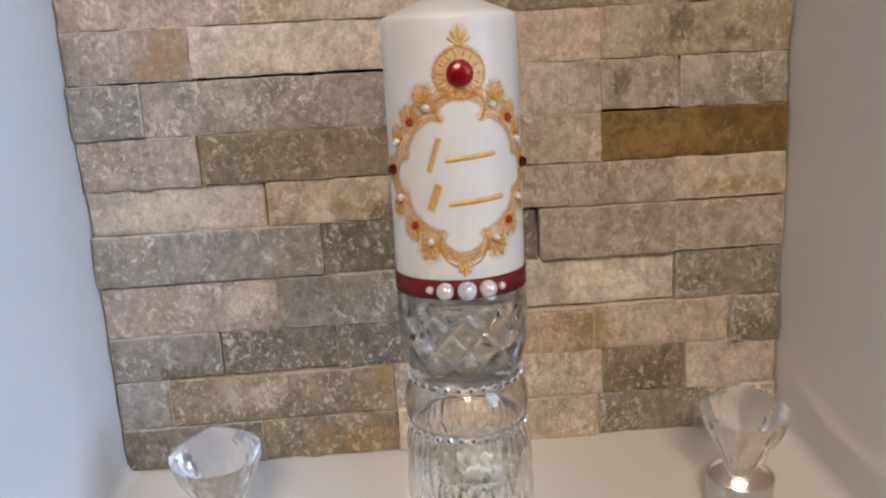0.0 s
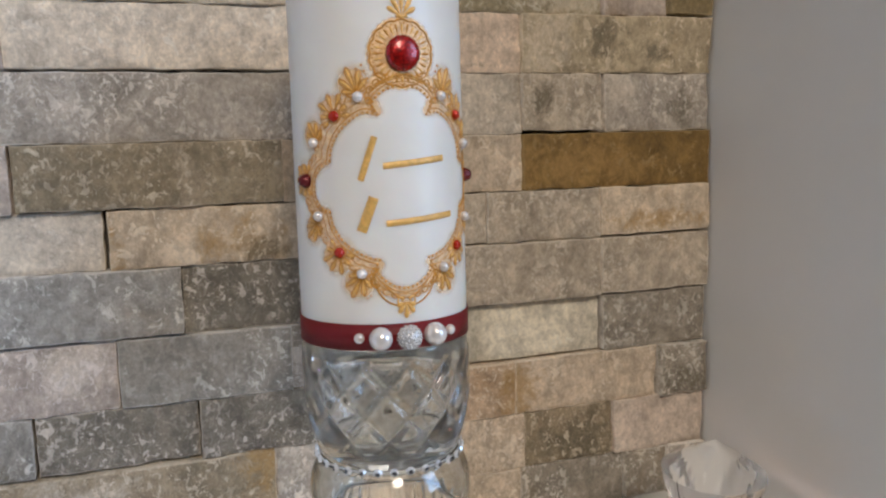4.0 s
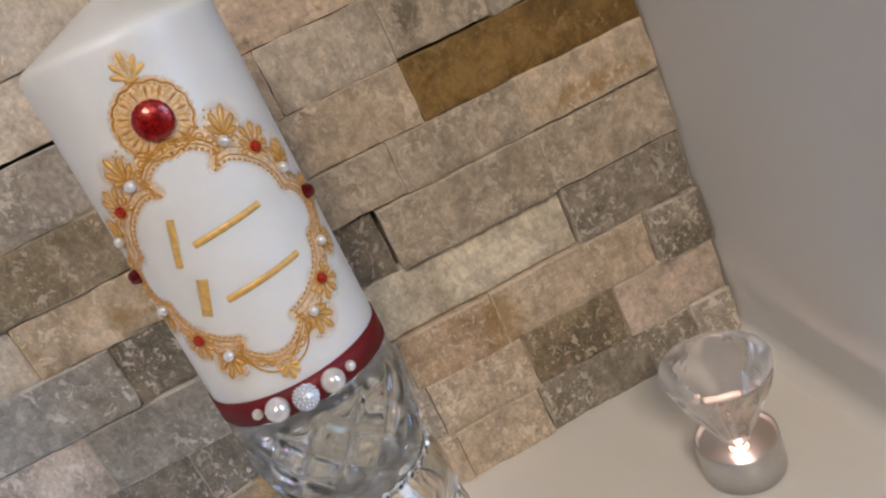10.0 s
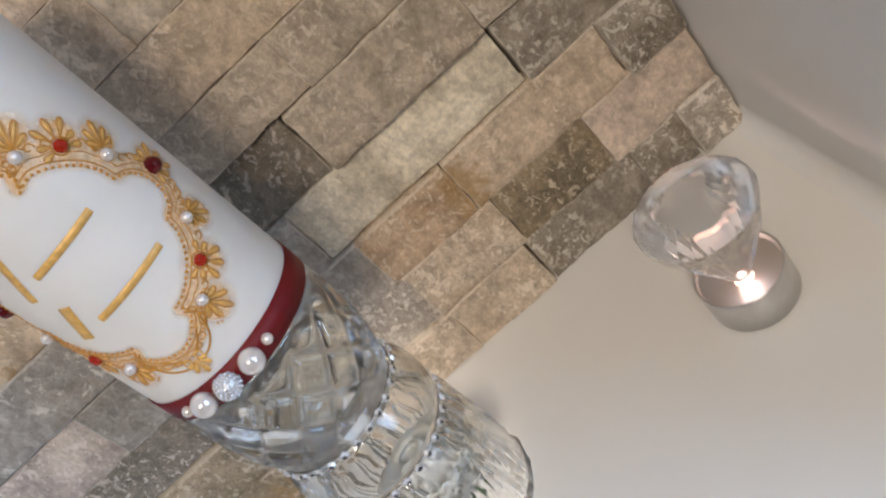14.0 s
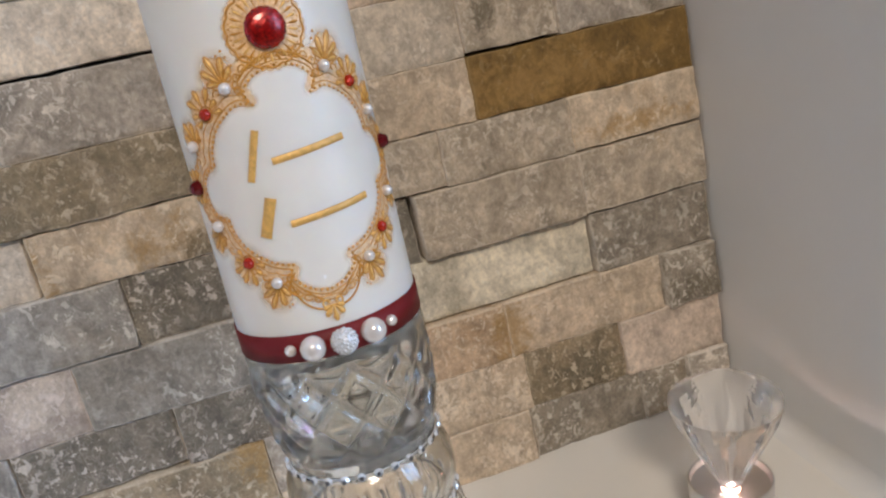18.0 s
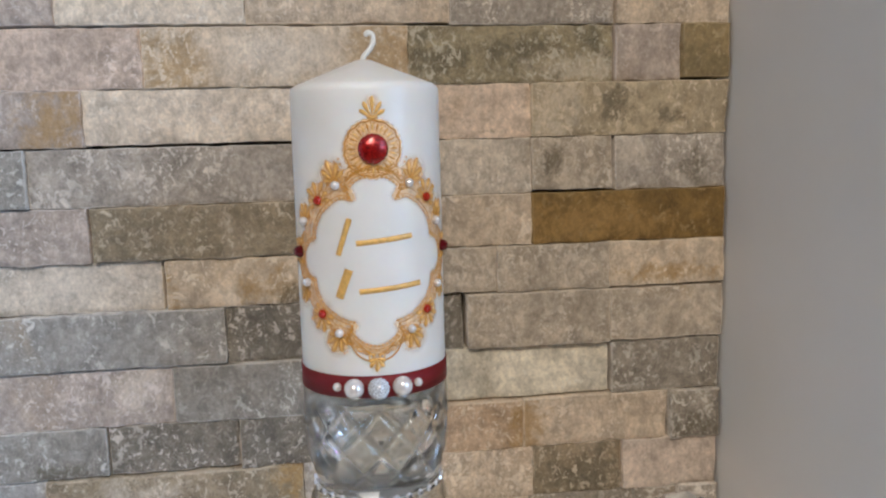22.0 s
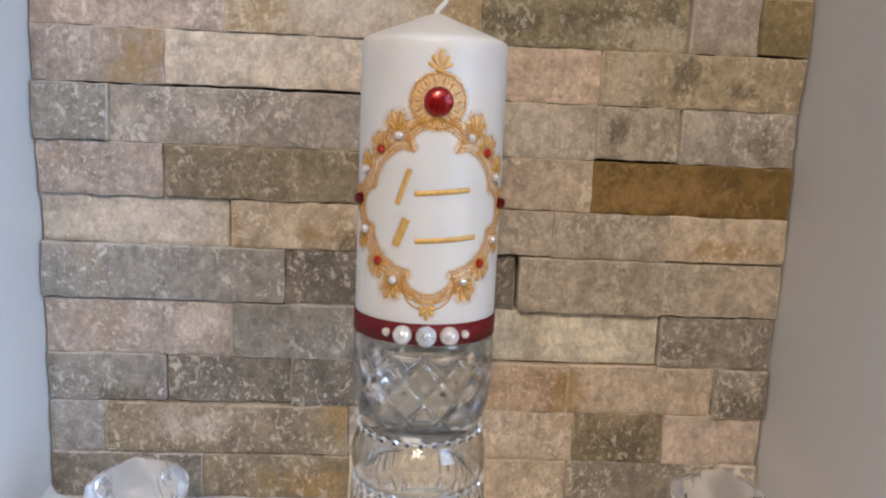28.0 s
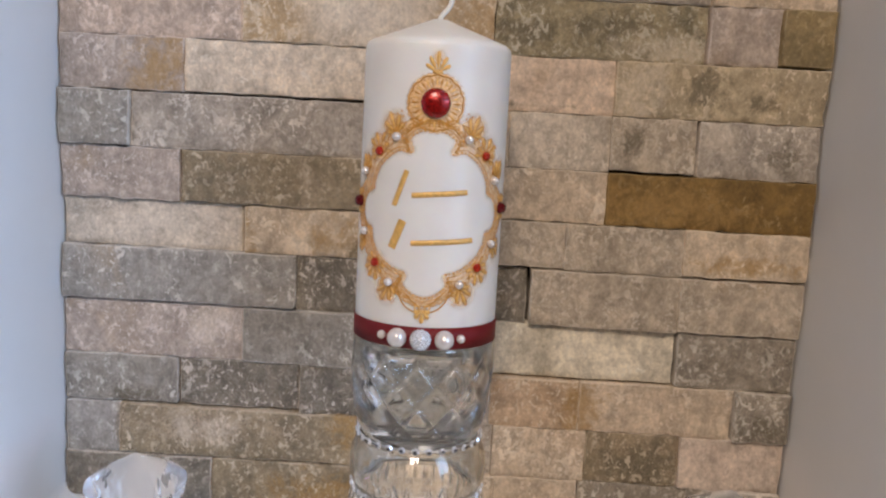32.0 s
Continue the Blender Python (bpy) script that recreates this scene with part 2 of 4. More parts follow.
REFLECTOR = plain_material("polished_reflector", (0.66, 0.65, 0.64), 0.34, 1.0)
GOLD = plain_material("gold_paint", (0.82, 0.47, 0.13), 0.36, 0.12, 0.30, 420)
GOLD_LINE = plain_material("gold_contour_paste", (0.60, 0.265, 0.030), 0.36, 0.12, 0.35, 500)
# bright and dark reflections of the rhinestones, put into two base colours
RHINE = plain_material("rhinestone_bright_reflection", (0.80, 0.80, 0.80), 0.22, 0.6)
RHINE_DARK = plain_material("rhinestone_dark_reflection", (0.10, 0.10, 0.11), 0.08, 0.6)
RHINE_BEAD = plain_material("crystal_bead", (0.76, 0.74, 0.73), 0.16, 0.5, 0.3, 2500)
LEAF = plain_material("silk_leaf_green", (0.06, 0.17, 0.035), 0.55, 0, 0.4, 120)
PETAL = plain_material("white_silk_petal", (0.84, 0.83, 0.78), 0.6, 0, 0.05, 90)


def wax_material():
    m, t, b = nodes_of("white_wax")
    v = coords(t)
    t.links.new(mix(t, ramp(t, noise_tex(t, v, 40, 3), 0.3, 0.7), (0.735, 0.70, 0.645), (0.775, 0.745, 0.695)), b.inputs["Base Color"])
    b.inputs["Roughness"].default_value = 0.38
    b.inputs["Subsurface Weight"].default_value = 0.55
    b.inputs["Subsurface Radius"].default_value = (1.0, 0.8, 0.6)
    b.inputs["Subsurface Scale"].default_value = 0.006
    bump(t, b, noise_tex(t, v, 140, 3), 0.06, 0.001)
    return m


def glass_material(name, colour=(1, 1, 1), rough=0.0, ior=1.5, alpha=1.0):
    m, t, b = nodes_of(name)
    b.inputs["Base Color"].default_value = (*colour, 1)
    b.inputs["Roughness"].default_value = rough
    b.inputs["IOR"].default_value = ior
    b.inputs["Transmission Weight"].default_value = 1.0
    b.inputs["Alpha"].default_value = alpha
    return m


def ribbon_material():
    m, t, b = nodes_of("burgundy_satin")
    v = coords(t)
    weave = node(t, "ShaderNodeTexWave", Scale=900.0, Distortion=0.4)
    weave.bands_direction = "Z"
    t.links.new(v, weave.inputs["Vector"])
    t.links.new(mix(t, ramp(t, noise_tex(t, v, 50, 3), 0.3, 0.7), (0.120, 0.004, 0.006), (0.160, 0.006, 0.008)), b.inputs["Base Color"])
    b.inputs["Roughness"].default_value = 0.5
    b.inputs["Specular IOR Level"].default_value = 0.3
    b.inputs["Anisotropic"].default_value = 0.4
    bump(t, b, weave.outputs["Fac"], 0.12, 0.0002)
    return m


def pearl_material():
    m, t, b = nodes_of("pearl")
    b.inputs["Base Color"].default_value = (0.76, 0.70, 0.655, 1)
    b.inputs["Metallic"].default_value = 0.35
    b.inputs["Roughness"].default_value = 0.16
    b.inputs["Coat Weight"].default_value = 1.0
    b.inputs["Coat Roughness"].default_value = 0.08
    b.inputs["Sheen Weight"].default_value = 0.2
    return m


def emitter(name, colour, strength):
    m, t, b = nodes_of(name)
    b.inputs["Base Color"].default_value = (*colour, 1)
    b.inputs["Emission Color"].default_value = (*colour, 1)
    b.inputs["Emission Strength"].default_value = strength
    return m


def wash_material():
    """A thin peach-gold wash that lets the wax show through where it was laid on thinly."""
    m, t, b = nodes_of("peach_gold_wash")
    v = coords(t)
    b.inputs["Roughness"].default_value = 0.42
    b.inputs["Metallic"].default_value = 0.12
    grain = noise_tex(t, v, 520, 5, 0.65)
    t.links.new(mix(t, ramp(t, grain, 0.32, 0.68), (0.92, 0.50, 0.18), (0.98, 0.68, 0.38)), b.inputs["Base Color"])
    laid = t.nodes.new("ShaderNodeAttribute")
    laid.attribute_name = "cover"
    patchy = node(t, "ShaderNodeMath")
    patchy.operation = "MULTIPLY"
    t.links.new(laid.outputs["Fac"], patchy.inputs[0])
    t.links.new(ramp(t, noise_tex(t, v, 260, 4, 0.6), 0.3, 0.7, 0.52, 0.88), patchy.inputs[1])
    t.links.new(patchy.outputs[0], b.inputs["Alpha"])
    bump(t, b, grain, 0.25, 0.0004)
    return m


WASH = wash_material()
WAX = wax_material()
GLASS = glass_material("cut_crystal", (0.94, 0.955, 0.945), 0.0, 1.5, 0.95)
ACRYLIC = glass_material("clear_acrylic", (0.985, 0.98, 0.985), 0.05, 1.49, 0.92)
ACRYLIC.node_tree.nodes["Principled BSDF"].inputs["Transmission Weight"].default_value = 0.96
FOOT_GLASS = glass_material("moulded_glass", (0.99, 0.995, 0.995), 0.0, 1.5, 0.96)
WINDOW_GLASS = glass_material("window_glass")
RED_GEM = plain_material("red_gem_foil", (0.50, 0.007, 0.006), 0.20, 0.40, 0.8, 900)
RED_GEM.node_tree.nodes["Principled BSDF"].inputs["Coat Weight"].default_value = 0.5
DARK_GEM = plain_material("dark_red_gem", (0.15, 0.008, 0.012), 0.10, 0.3, 0.4, 900)
SMALL_GEM = plain_material("small_red_gem", (0.60, 0.032, 0.010), 0.12, 0.3, 0.5, 1500)
RIBBON = ribbon_material()
PEARL = pearl_material()

# ---- mesh helpers ----


def put(name, bm, material, parent=None, smooth=True, label=""):
    me = bpy.data.meshes.new(name)
    bmesh.ops.recalc_face_normals(bm, faces=bm.faces)
    bm.to_mesh(me)
    bm.free()
    me.materials.append(material)
    if smooth:
        me.polygons.foreach_set("use_smooth", [True] * len(me.polygons))
    ob = new(name, me)
    if parent is not None:
        ob.parent = parent
    if label:
        tagged(ob, label)
    return ob


def part(name, bm, material, parent, label="", smooth=True):
    return put(name, bm, material, parent, smooth, label)


def box_bm(x0, x1, y0, y1, z0, z1, bevel=0.0):
    bm = bmesh.new()
    bmesh.ops.create_cube(bm, size=1.0)
    for v in bm.verts:
        v.co = Vector((x0 + (v.co.x + 0.5) * (x1 - x0), y0 + (v.co.y + 0.5) * (y1 - y0), z0 + (v.co.z + 0.5) * (z1 - z0)))
    if bevel:
        bmesh.ops.bevel(bm, geom=list(bm.edges), offset=bevel, segments=2, affect="EDGES")
    return bm


def lathe(profile, n, shape=None, close=True):
    """Rings from (radius, z) pairs; shape(radius, angle, z, k) may move the radius. The ends are closed on the axis."""
    bm = bmesh.new()
    rings = []
    for k, (r, z) in enumerate(profile):
        if r < 1e-6:
            rings.append([bm.verts.new((0, 0, z))])
            continue
        ring = []
        for i in range(n):
            a = 2 * math.pi * i / n
            rr = shape(r, a, z, k) if shape else r
            ring.append(bm.verts.new((rr * math.sin(a), -rr * math.cos(a), z)))
        rings.append(ring)
    for p, q in zip(rings, rings[1:]):
        for i in range(n):
            j = (i + 1) % n
            vs = [p[i % len(p)], p[j % len(p)], q[j % len(q)], q[i % len(q)]]
            vs = list(dict.fromkeys(vs))
            if len(vs) > 2:
                bm.faces.new(vs)
    return bm


def ball(r, seg=16, rings=10):
    bm = bmesh.new()
    bmesh.ops.create_uvsphere(bm, u_segments=seg, v_segments=rings, radius=r)
    return bm


# ---- the niche and the room ----
X0, X1, TOP, FRONT = -0.2178, 0.2146, 0.56, -0.23
FLOOR, FALL = -0.0005, 0.095  # the shelf's height at the stones, and a tilt towards the room fitted to the camera's view


def shelf_z(y):
    return FLOOR + FALL * y


def left_x(z):
    """The side walls lean apart a little towards the top, fitted to their edges in the camera's view."""
    return X0 - 0.0155 * z


def right_x(z):
    return X1 + 0.0125 * z


RX0, RX1, RY0, RZ0, RZ1 = -1.5, 1.5, -3.0, -0.95, 1.65

wall_back = tagged(put("wall_back", box_bm(X0 - 0.05, X1 + 0.05, 0.0165, 0.08, FLOOR - 0.06, TOP + 0.06), MORTAR, None, False),
                   "dark mortar bed behind split-face stone cladding", "wall", kind="structure")
sill = box_bm(X0 - 0.05, X1 + 0.05, FRONT - 0.01, 0.0165, FLOOR - 0.06, FLOOR)
for v in sill.verts:
    if v.co.z > FLOOR - 0.03:
        v.co.z = shelf_z(v.co.y)
shelf = tagged(put("floor", sill, SHELF, None, False),
               "smooth off-white niche shelf under the candle", "shelf", kind="structure")
side_left = box_bm(X0 - 0.05, X0, FRONT, 0.0165, FLOOR - 0.03, TOP)
side_right = box_bm(X1, X1 + 0.05, FRONT, 0.0165, FLOOR - 0.03, TOP)
for v in side_left.verts:
    v.co.x += left_x(v.co.z) - X0
for v in side_right.verts:
    v.co.x += right_x(v.co.z) - X1
tagged(put("wall_left", side_left, PAINT, None, False),
       "smooth white-painted side wall of the niche", "wall", kind="structure")
tagged(put("wall_right", side_right, PAINT, None, False),
       "smooth white-painted side wall of the niche", "wall", kind="structure")
tagged(put("niche_ceiling", box_bm(X0 - 0.05, X1 + 0.05, FRONT, 0.0165, TOP, TOP + 0.06), PAINT, None, False),
       "white-painted top of the niche", "ceiling", kind="structure")

# rounded bead of white filler along the side walls
for nm, x, way in (("trim_left", X0, 1), ("trim_right", X1, -1)):
    bm = bmesh.new()
    size, rows = 0.010, []
    for y in (FRONT + 0.001, 0.0):
        rows.append([bm.verts.new((x + way * size * (1 - math.sin(a)), y, shelf_z(y) + size * (1 - math.cos(a))))
                     for a in [math.pi / 2 * k / 8 for k in range(9)]])
    for k in range(8):
        bm.faces.new((rows[0][k], rows[0][k + 1], rows[1][k + 1], rows[1][k]))
    tagged(put(nm, bm, PAINT), "rounded white filler bead along the shelf", "trim", kind="structure")

# unseen room added round the niche: front wall in four pieces, side walls with a window, floor, ceiling
for nm, b in (("wall_front_left", (RX0, X0 - 0.05, FRONT, FRONT + 0.1, RZ0, RZ1)),
              ("wall_front_right", (X1 + 0.05, RX1, FRONT, FRONT + 0.1, RZ0, RZ1)),
              ("wall_front_above", (X0 - 0.05, X1 + 0.05, FRONT, FRONT + 0.1, TOP + 0.06, RZ1)),
              ("wall_front_below", (X0 - 0.05, X1 + 0.05, FRONT, FRONT + 0.1, RZ0, FLOOR - 0.06)),
              ("wall_room_left", (RX0 - 0.1, RX0, RY0, FRONT + 0.1, RZ0, RZ1)),
              ("wall_room_rear", (RX0 - 0.1, RX1 + 0.1, RY0 - 0.1, RY0, RZ0, RZ1)),
              ("wall_room_right_below", (RX1, RX1 + 0.1, RY0, FRONT + 0.1, RZ0, 0.0)),
              ("wall_room_right_above", (RX1, RX1 + 0.1, RY0, FRONT + 0.1, 1.24, RZ1)),
              ("wall_room_right_near", (RX1, RX1 + 0.1, -0.65, FRONT + 0.1, 0.0, 1.24)),
              ("wall_room_right_far", (RX1, RX1 + 0.1, RY0, -1.69, 0.0, 1.24))):
    # two unseen walls are dark so that glass and gems reflect more contrast
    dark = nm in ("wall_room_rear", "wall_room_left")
    tagged(put(nm, box_bm(*b), ROOM_CONTRAST if dark else ROOM, None, False), "unseen room wall, darkened for contrast in the glass" if dark else "plain light-painted room wall", "wall", kind="structure")
tagged(put("floor_room", box_bm(RX0 - 0.1, RX1 + 0.1, RY0 - 0.1, FRONT + 0.1, RZ0 - 0.1, RZ0), ROOM_FLOOR, None, False),
       "brown wooden room floor", "floor", kind="structure")
tagged(put("ceiling", box_bm(RX0 - 0.1, RX1 + 0.1, RY0 - 0.1, FRONT + 0.1, RZ1, RZ1 + 0.1), ROOM, None, False),
       "plain white room ceiling", "ceiling", kind="structure")
win = tagged(put("window_1", box_bm(RX1 + 0.03, RX1 + 0.06, -1.69, -0.65, 0.0, 0.05), PAINT, None, False),
             "white-framed window in the room wall", "window", kind="structure")
for b in ((-1.69, -0.65, 1.19, 1.24), (-1.69, -1.64, 0.05, 1.19), (-0.70, -0.65, 0.05, 1.19), (-1.195, -1.145, 0.05, 1.19)):
    part("window_frame", box_bm(RX1 + 0.03, RX1 + 0.06, *b), PAINT, win, "", False)
for b in ((-1.64, -1.195), (-1.145, -0.70)):
    pane = part("pane", box_bm(RX1 + 0.04, RX1 + 0.045, *b, 0.05, 1.19), WINDOW_GLASS, win, "", False)
    pane.visible_shadow = False

# ---- candle in outline ----
AX, AY = 0.0, -0.0699

candle = tagged(new("candle"), "white pillar candle with gold ornament, red gems, pearls and burgundy ribbon", "candle")
candle.location = (AX, AY, 0)
R, CZ0 = 0.035, 0.1312
wax = [(0, CZ0), (0.0335, CZ0), (0.0346, CZ0 + 0.001), (R, CZ0 + 0.003)] + [(R, CZ0 + 0.003 + 0.01 * i) for i in range(1, 14)]
wax += [(R, 0.2690), (0.0348, 0.2706), (0.0341, 0.2720), (0.0325, 0.2732), (0.024, 0.2765), (0.012, 0.2812), (0.004, 0.2845), (0, 0.2852)]
part("wax_body", lathe(wax, 128), WAX, candle, "smooth white wax pillar with a sloped top")
part("ribbon", lathe([(R + 0.0002, 0.1313), (R + 0.0006, 0.1313), (R + 0.0006, 0.1415), (R + 0.0002, 0.1415)], 128), RIBBON, candle, "burgundy satin ribbon round the foot")

# Ornament: drawn on the unrolled wax in mm, u along the girth from the middle of the front, z up; it leans a little.


def on_wax(u, z, h=0.0):
    a = (u + 0.016 * (z - 165)) / 35
    r = R + h / 1000
    return (r * math.sin(a), -r * math.cos(a), z / 1000)


def curve_points(points, per):
    out = []
    pts = [points[0], *points, points[-1]]
    for p0, p1, p2, p3 in zip(pts, pts[1:], pts[2:], pts[3:]):
        for s in range(per):
            t = s / per
            out.append(tuple(0.5 * (2 * b + (c - a) * t + (2 * a - 5 * b + 4 * c - d) * t * t + (3 * b - a - 3 * c + d) * t ** 3)
                             for a, b, c, d in zip(p0, p1, p2, p3)))
    out.append(tuple(points[-1]))
    return out


def cord(bm, line, r, taper=False, lift=0.25):
    """A raised line of paste along (u, z) points, r mm thick."""
    rings = []
    for i, (u, z) in enumerate(line):
        a, b = line[max(0, i - 1)], line[min(len(line) - 1, i + 1)]
        d = math.hypot(b[0] - a[0], b[1] - a[1]) or 1
        nu, nz = -(b[1] - a[1]) / d, (b[0] - a[0]) / d
        s = i / (len(line) - 1)
        q = r * (max(0.15, math.sin(math.pi * min(0.97, 0.25 + 0.75 * s))) if taper else 1.0)
        rings.append([bm.verts.new(on_wax(u + nu * q * math.cos(k * math.pi / 3), z + nz * q * math.cos(k * math.pi / 3), q * (math.sin(k * math.pi / 3) + lift))) for k in range(6)])
    for p, q in zip(rings, rings[1:]):
        for k in range(6):
            bm.faces.new((p[k], p[(k + 1) % 6], q[(k + 1) % 6], q[k]))
    bm.faces.new(rings[0])
    bm.faces.new(rings[-1][::-1])


def dot(bm, u, z, r):
    c = bm.verts.new(on_wax(u, z, r * 0.9))
    mid = [bm.verts.new(on_wax(u + 0.75 * r * math.cos(k * math.pi / 3), z + 0.75 * r * math.sin(k * math.pi / 3), r * 0.6)) for k in range(6)]
    low = [bm.verts.new(on_wax(u + r * math.cos(k * math.pi / 3), z + r * math.sin(k * math.pi / 3), -0.05)) for k in range(6)]
    for k in range(6):
        j = (k + 1) % 6
        bm.faces.new((mid[k], mid[j], c))
        bm.faces.new((low[k], low[j], mid[j], mid[k]))


def leaf(bm, u, z, ang, length, width, h=0.55):
    """A teardrop of paste: thin at its root (u, z), round at its end."""
    rows = []
    ca, sa = math.cos(radians(ang)), math.sin(radians(ang))
    for s, w in ((0, 0.1), (0.25, 0.35), (0.5, 0.75), (0.75, 1.0), (0.92, 0.7), (1.0, 0.2)):
        rows.append([bm.verts.new(on_wax(u + ca * length * s - sa * width * w * k / 2, z + sa * length * s + ca * width * w * k / 2, h * w * (1 - k * k) + (0.02 if abs(k) < 1 else -0.05))) for k in (-1, -0.6, 0, 0.6, 1)])
    for p, q in zip(rows, rows[1:]):
        for k in range(4):
            bm.faces.new((p[k], p[k + 1], q[k + 1], q[k]))


def spiral(u, z, r0, r1, a0, a1, n=14):
    return [(u + (r0 + (r1 - r0) * i / n) * math.cos(radians(a0 + (a1 - a0) * i / n)), z + (r0 + (r1 - r0) * i / n) * math.sin(radians(a0 + (a1 - a0) * i / n))) for i in range(n + 1)]


def mirrored(points, side):
    return [(side * u, z) for u, z in points]


def turned(ang, side):
    return ang if side > 0 else 180 - ang


def wash_bm(inner, outer, thick=0.12):
    """A thin coat of paint between two lines."""
    bm = bmesh.new()
    rows = [[bm.verts.new(on_wax(a[0] + (b[0] - a[0]) * s, a[1] + (b[1] - a[1]) * s, h)) for s, h in ((0, -0.02), (0.08, 0.8 * thick), (0.5, thick), (0.92, 0.8 * thick), (1, -0.02))] for a, b in zip(inner, outer)]
    for p, q in zip(rows, rows[1:]):
        for k in range(4):
            bm.faces.new((p[k], p[k + 1], q[k + 1], q[k]))
    return bm


painted = []  # where the wash was laid: u, z, reach, strength


def paint_line(line, reach, strength):
    painted.extend((u, z, reach, strength) for u, z in line)


def leaf_edge(u, z, ang, length, width):
    """The outline of a leaf, from its root round its tip and back."""
    ca, sa = math.cos(radians(ang)), math.sin(radians(ang))
    half = [(0.05, 0.1), (0.3, 0.42), (0.55, 0.85), (0.78, 1.05), (0.95, 0.75), (1.04, 0.0)]
    both = [(q, w) for q, w in half] + [(q, -w) for q, w in half[-2::-1]]
    return curve_points([(u + ca * length * q - sa * width * w / 2, z + sa * length * q + ca * width * w / 2) for q, w in both], 3)


def gem_bm(r, h, n=10):
    return lathe([(0, -0.0004), (r, -0.0004), (r, h * 0.25), (r * 0.72, h * 0.8), (r * 0.42, h), (0, h)], n, lambda rr, a, z, k: rr * (1.0 if k % 2 else 0.985))


def large_gem_bm(r, h, n=16):
    """A domed cut of many small facets, each ring turned by half a facet against the last."""
    bm = bmesh.new()
    rings = []
    for k, (q, w) in enumerate(((1.0, -0.1), (1.0, 0.3), (0.88, 0.62), (0.68, 0.84), (0.44, 0.97), (0.20, 1.04))):
        rings.append([bm.verts.new((r * q * math.cos(2 * math.pi * (i + 0.5 * max(0, k - 1)) / n), r * q * math.sin(2 * math.pi * (i + 0.5 * max(0, k - 1)) / n), h * w)) for i in range(n)])
    for k, (p, q) in enumerate(zip(rings, rings[1:])):
        for i in range(n):
            j = (i + 1) % n
            if k == 0:
                bm.faces.new((p[i], p[j], q[j], q[i]))
            else:
                bm.faces.new((p[i], p[j], q[i]))
                bm.faces.new((q[i], p[j], q[j]))
    top = bm.verts.new((0, 0, h * 1.05))
    for i in range(n):
        bm.faces.new((rings[-1][i], rings[-1][(i + 1) % n], top))
    return bm


def fix(ob, u, z, h=0.0):
    """Sets a piece on the wax, its z axis outwards."""
    a = (u + 0.016 * (z - 165)) / 35
    ob.matrix_basis = pose(*on_wax(u, z, h), 90, 0, math.degrees(a))
    return ob


# half of the border's inner edge, lobe by lobe, from the top middle round to the bottom middle
LOBES = (((0, 232), (6.5, 230.6), (11, 227), (11.6, 223.6), (9.8, 221.2)),
         ((9.8, 221.2), (14.5, 222.2), (20, 219.6), (25.5, 214.5), (28.6, 208.8), (29.4, 204.2)),
         ((29.4, 204.2), (34.0, 202.0), (37.4, 196.8), (37.2, 190.6), (34.2, 186.6), (29.8, 184.8)),
         ((29.8, 184.8), (28.6, 179.8), (24.6, 174.0), (18.0, 169.2), (13.5, 167.2), (10.0, 166.4)),
         ((10.0, 166.4), (11.4, 163.2), (9.6, 159.8), (5.0, 156.4), (0, 155.0)))
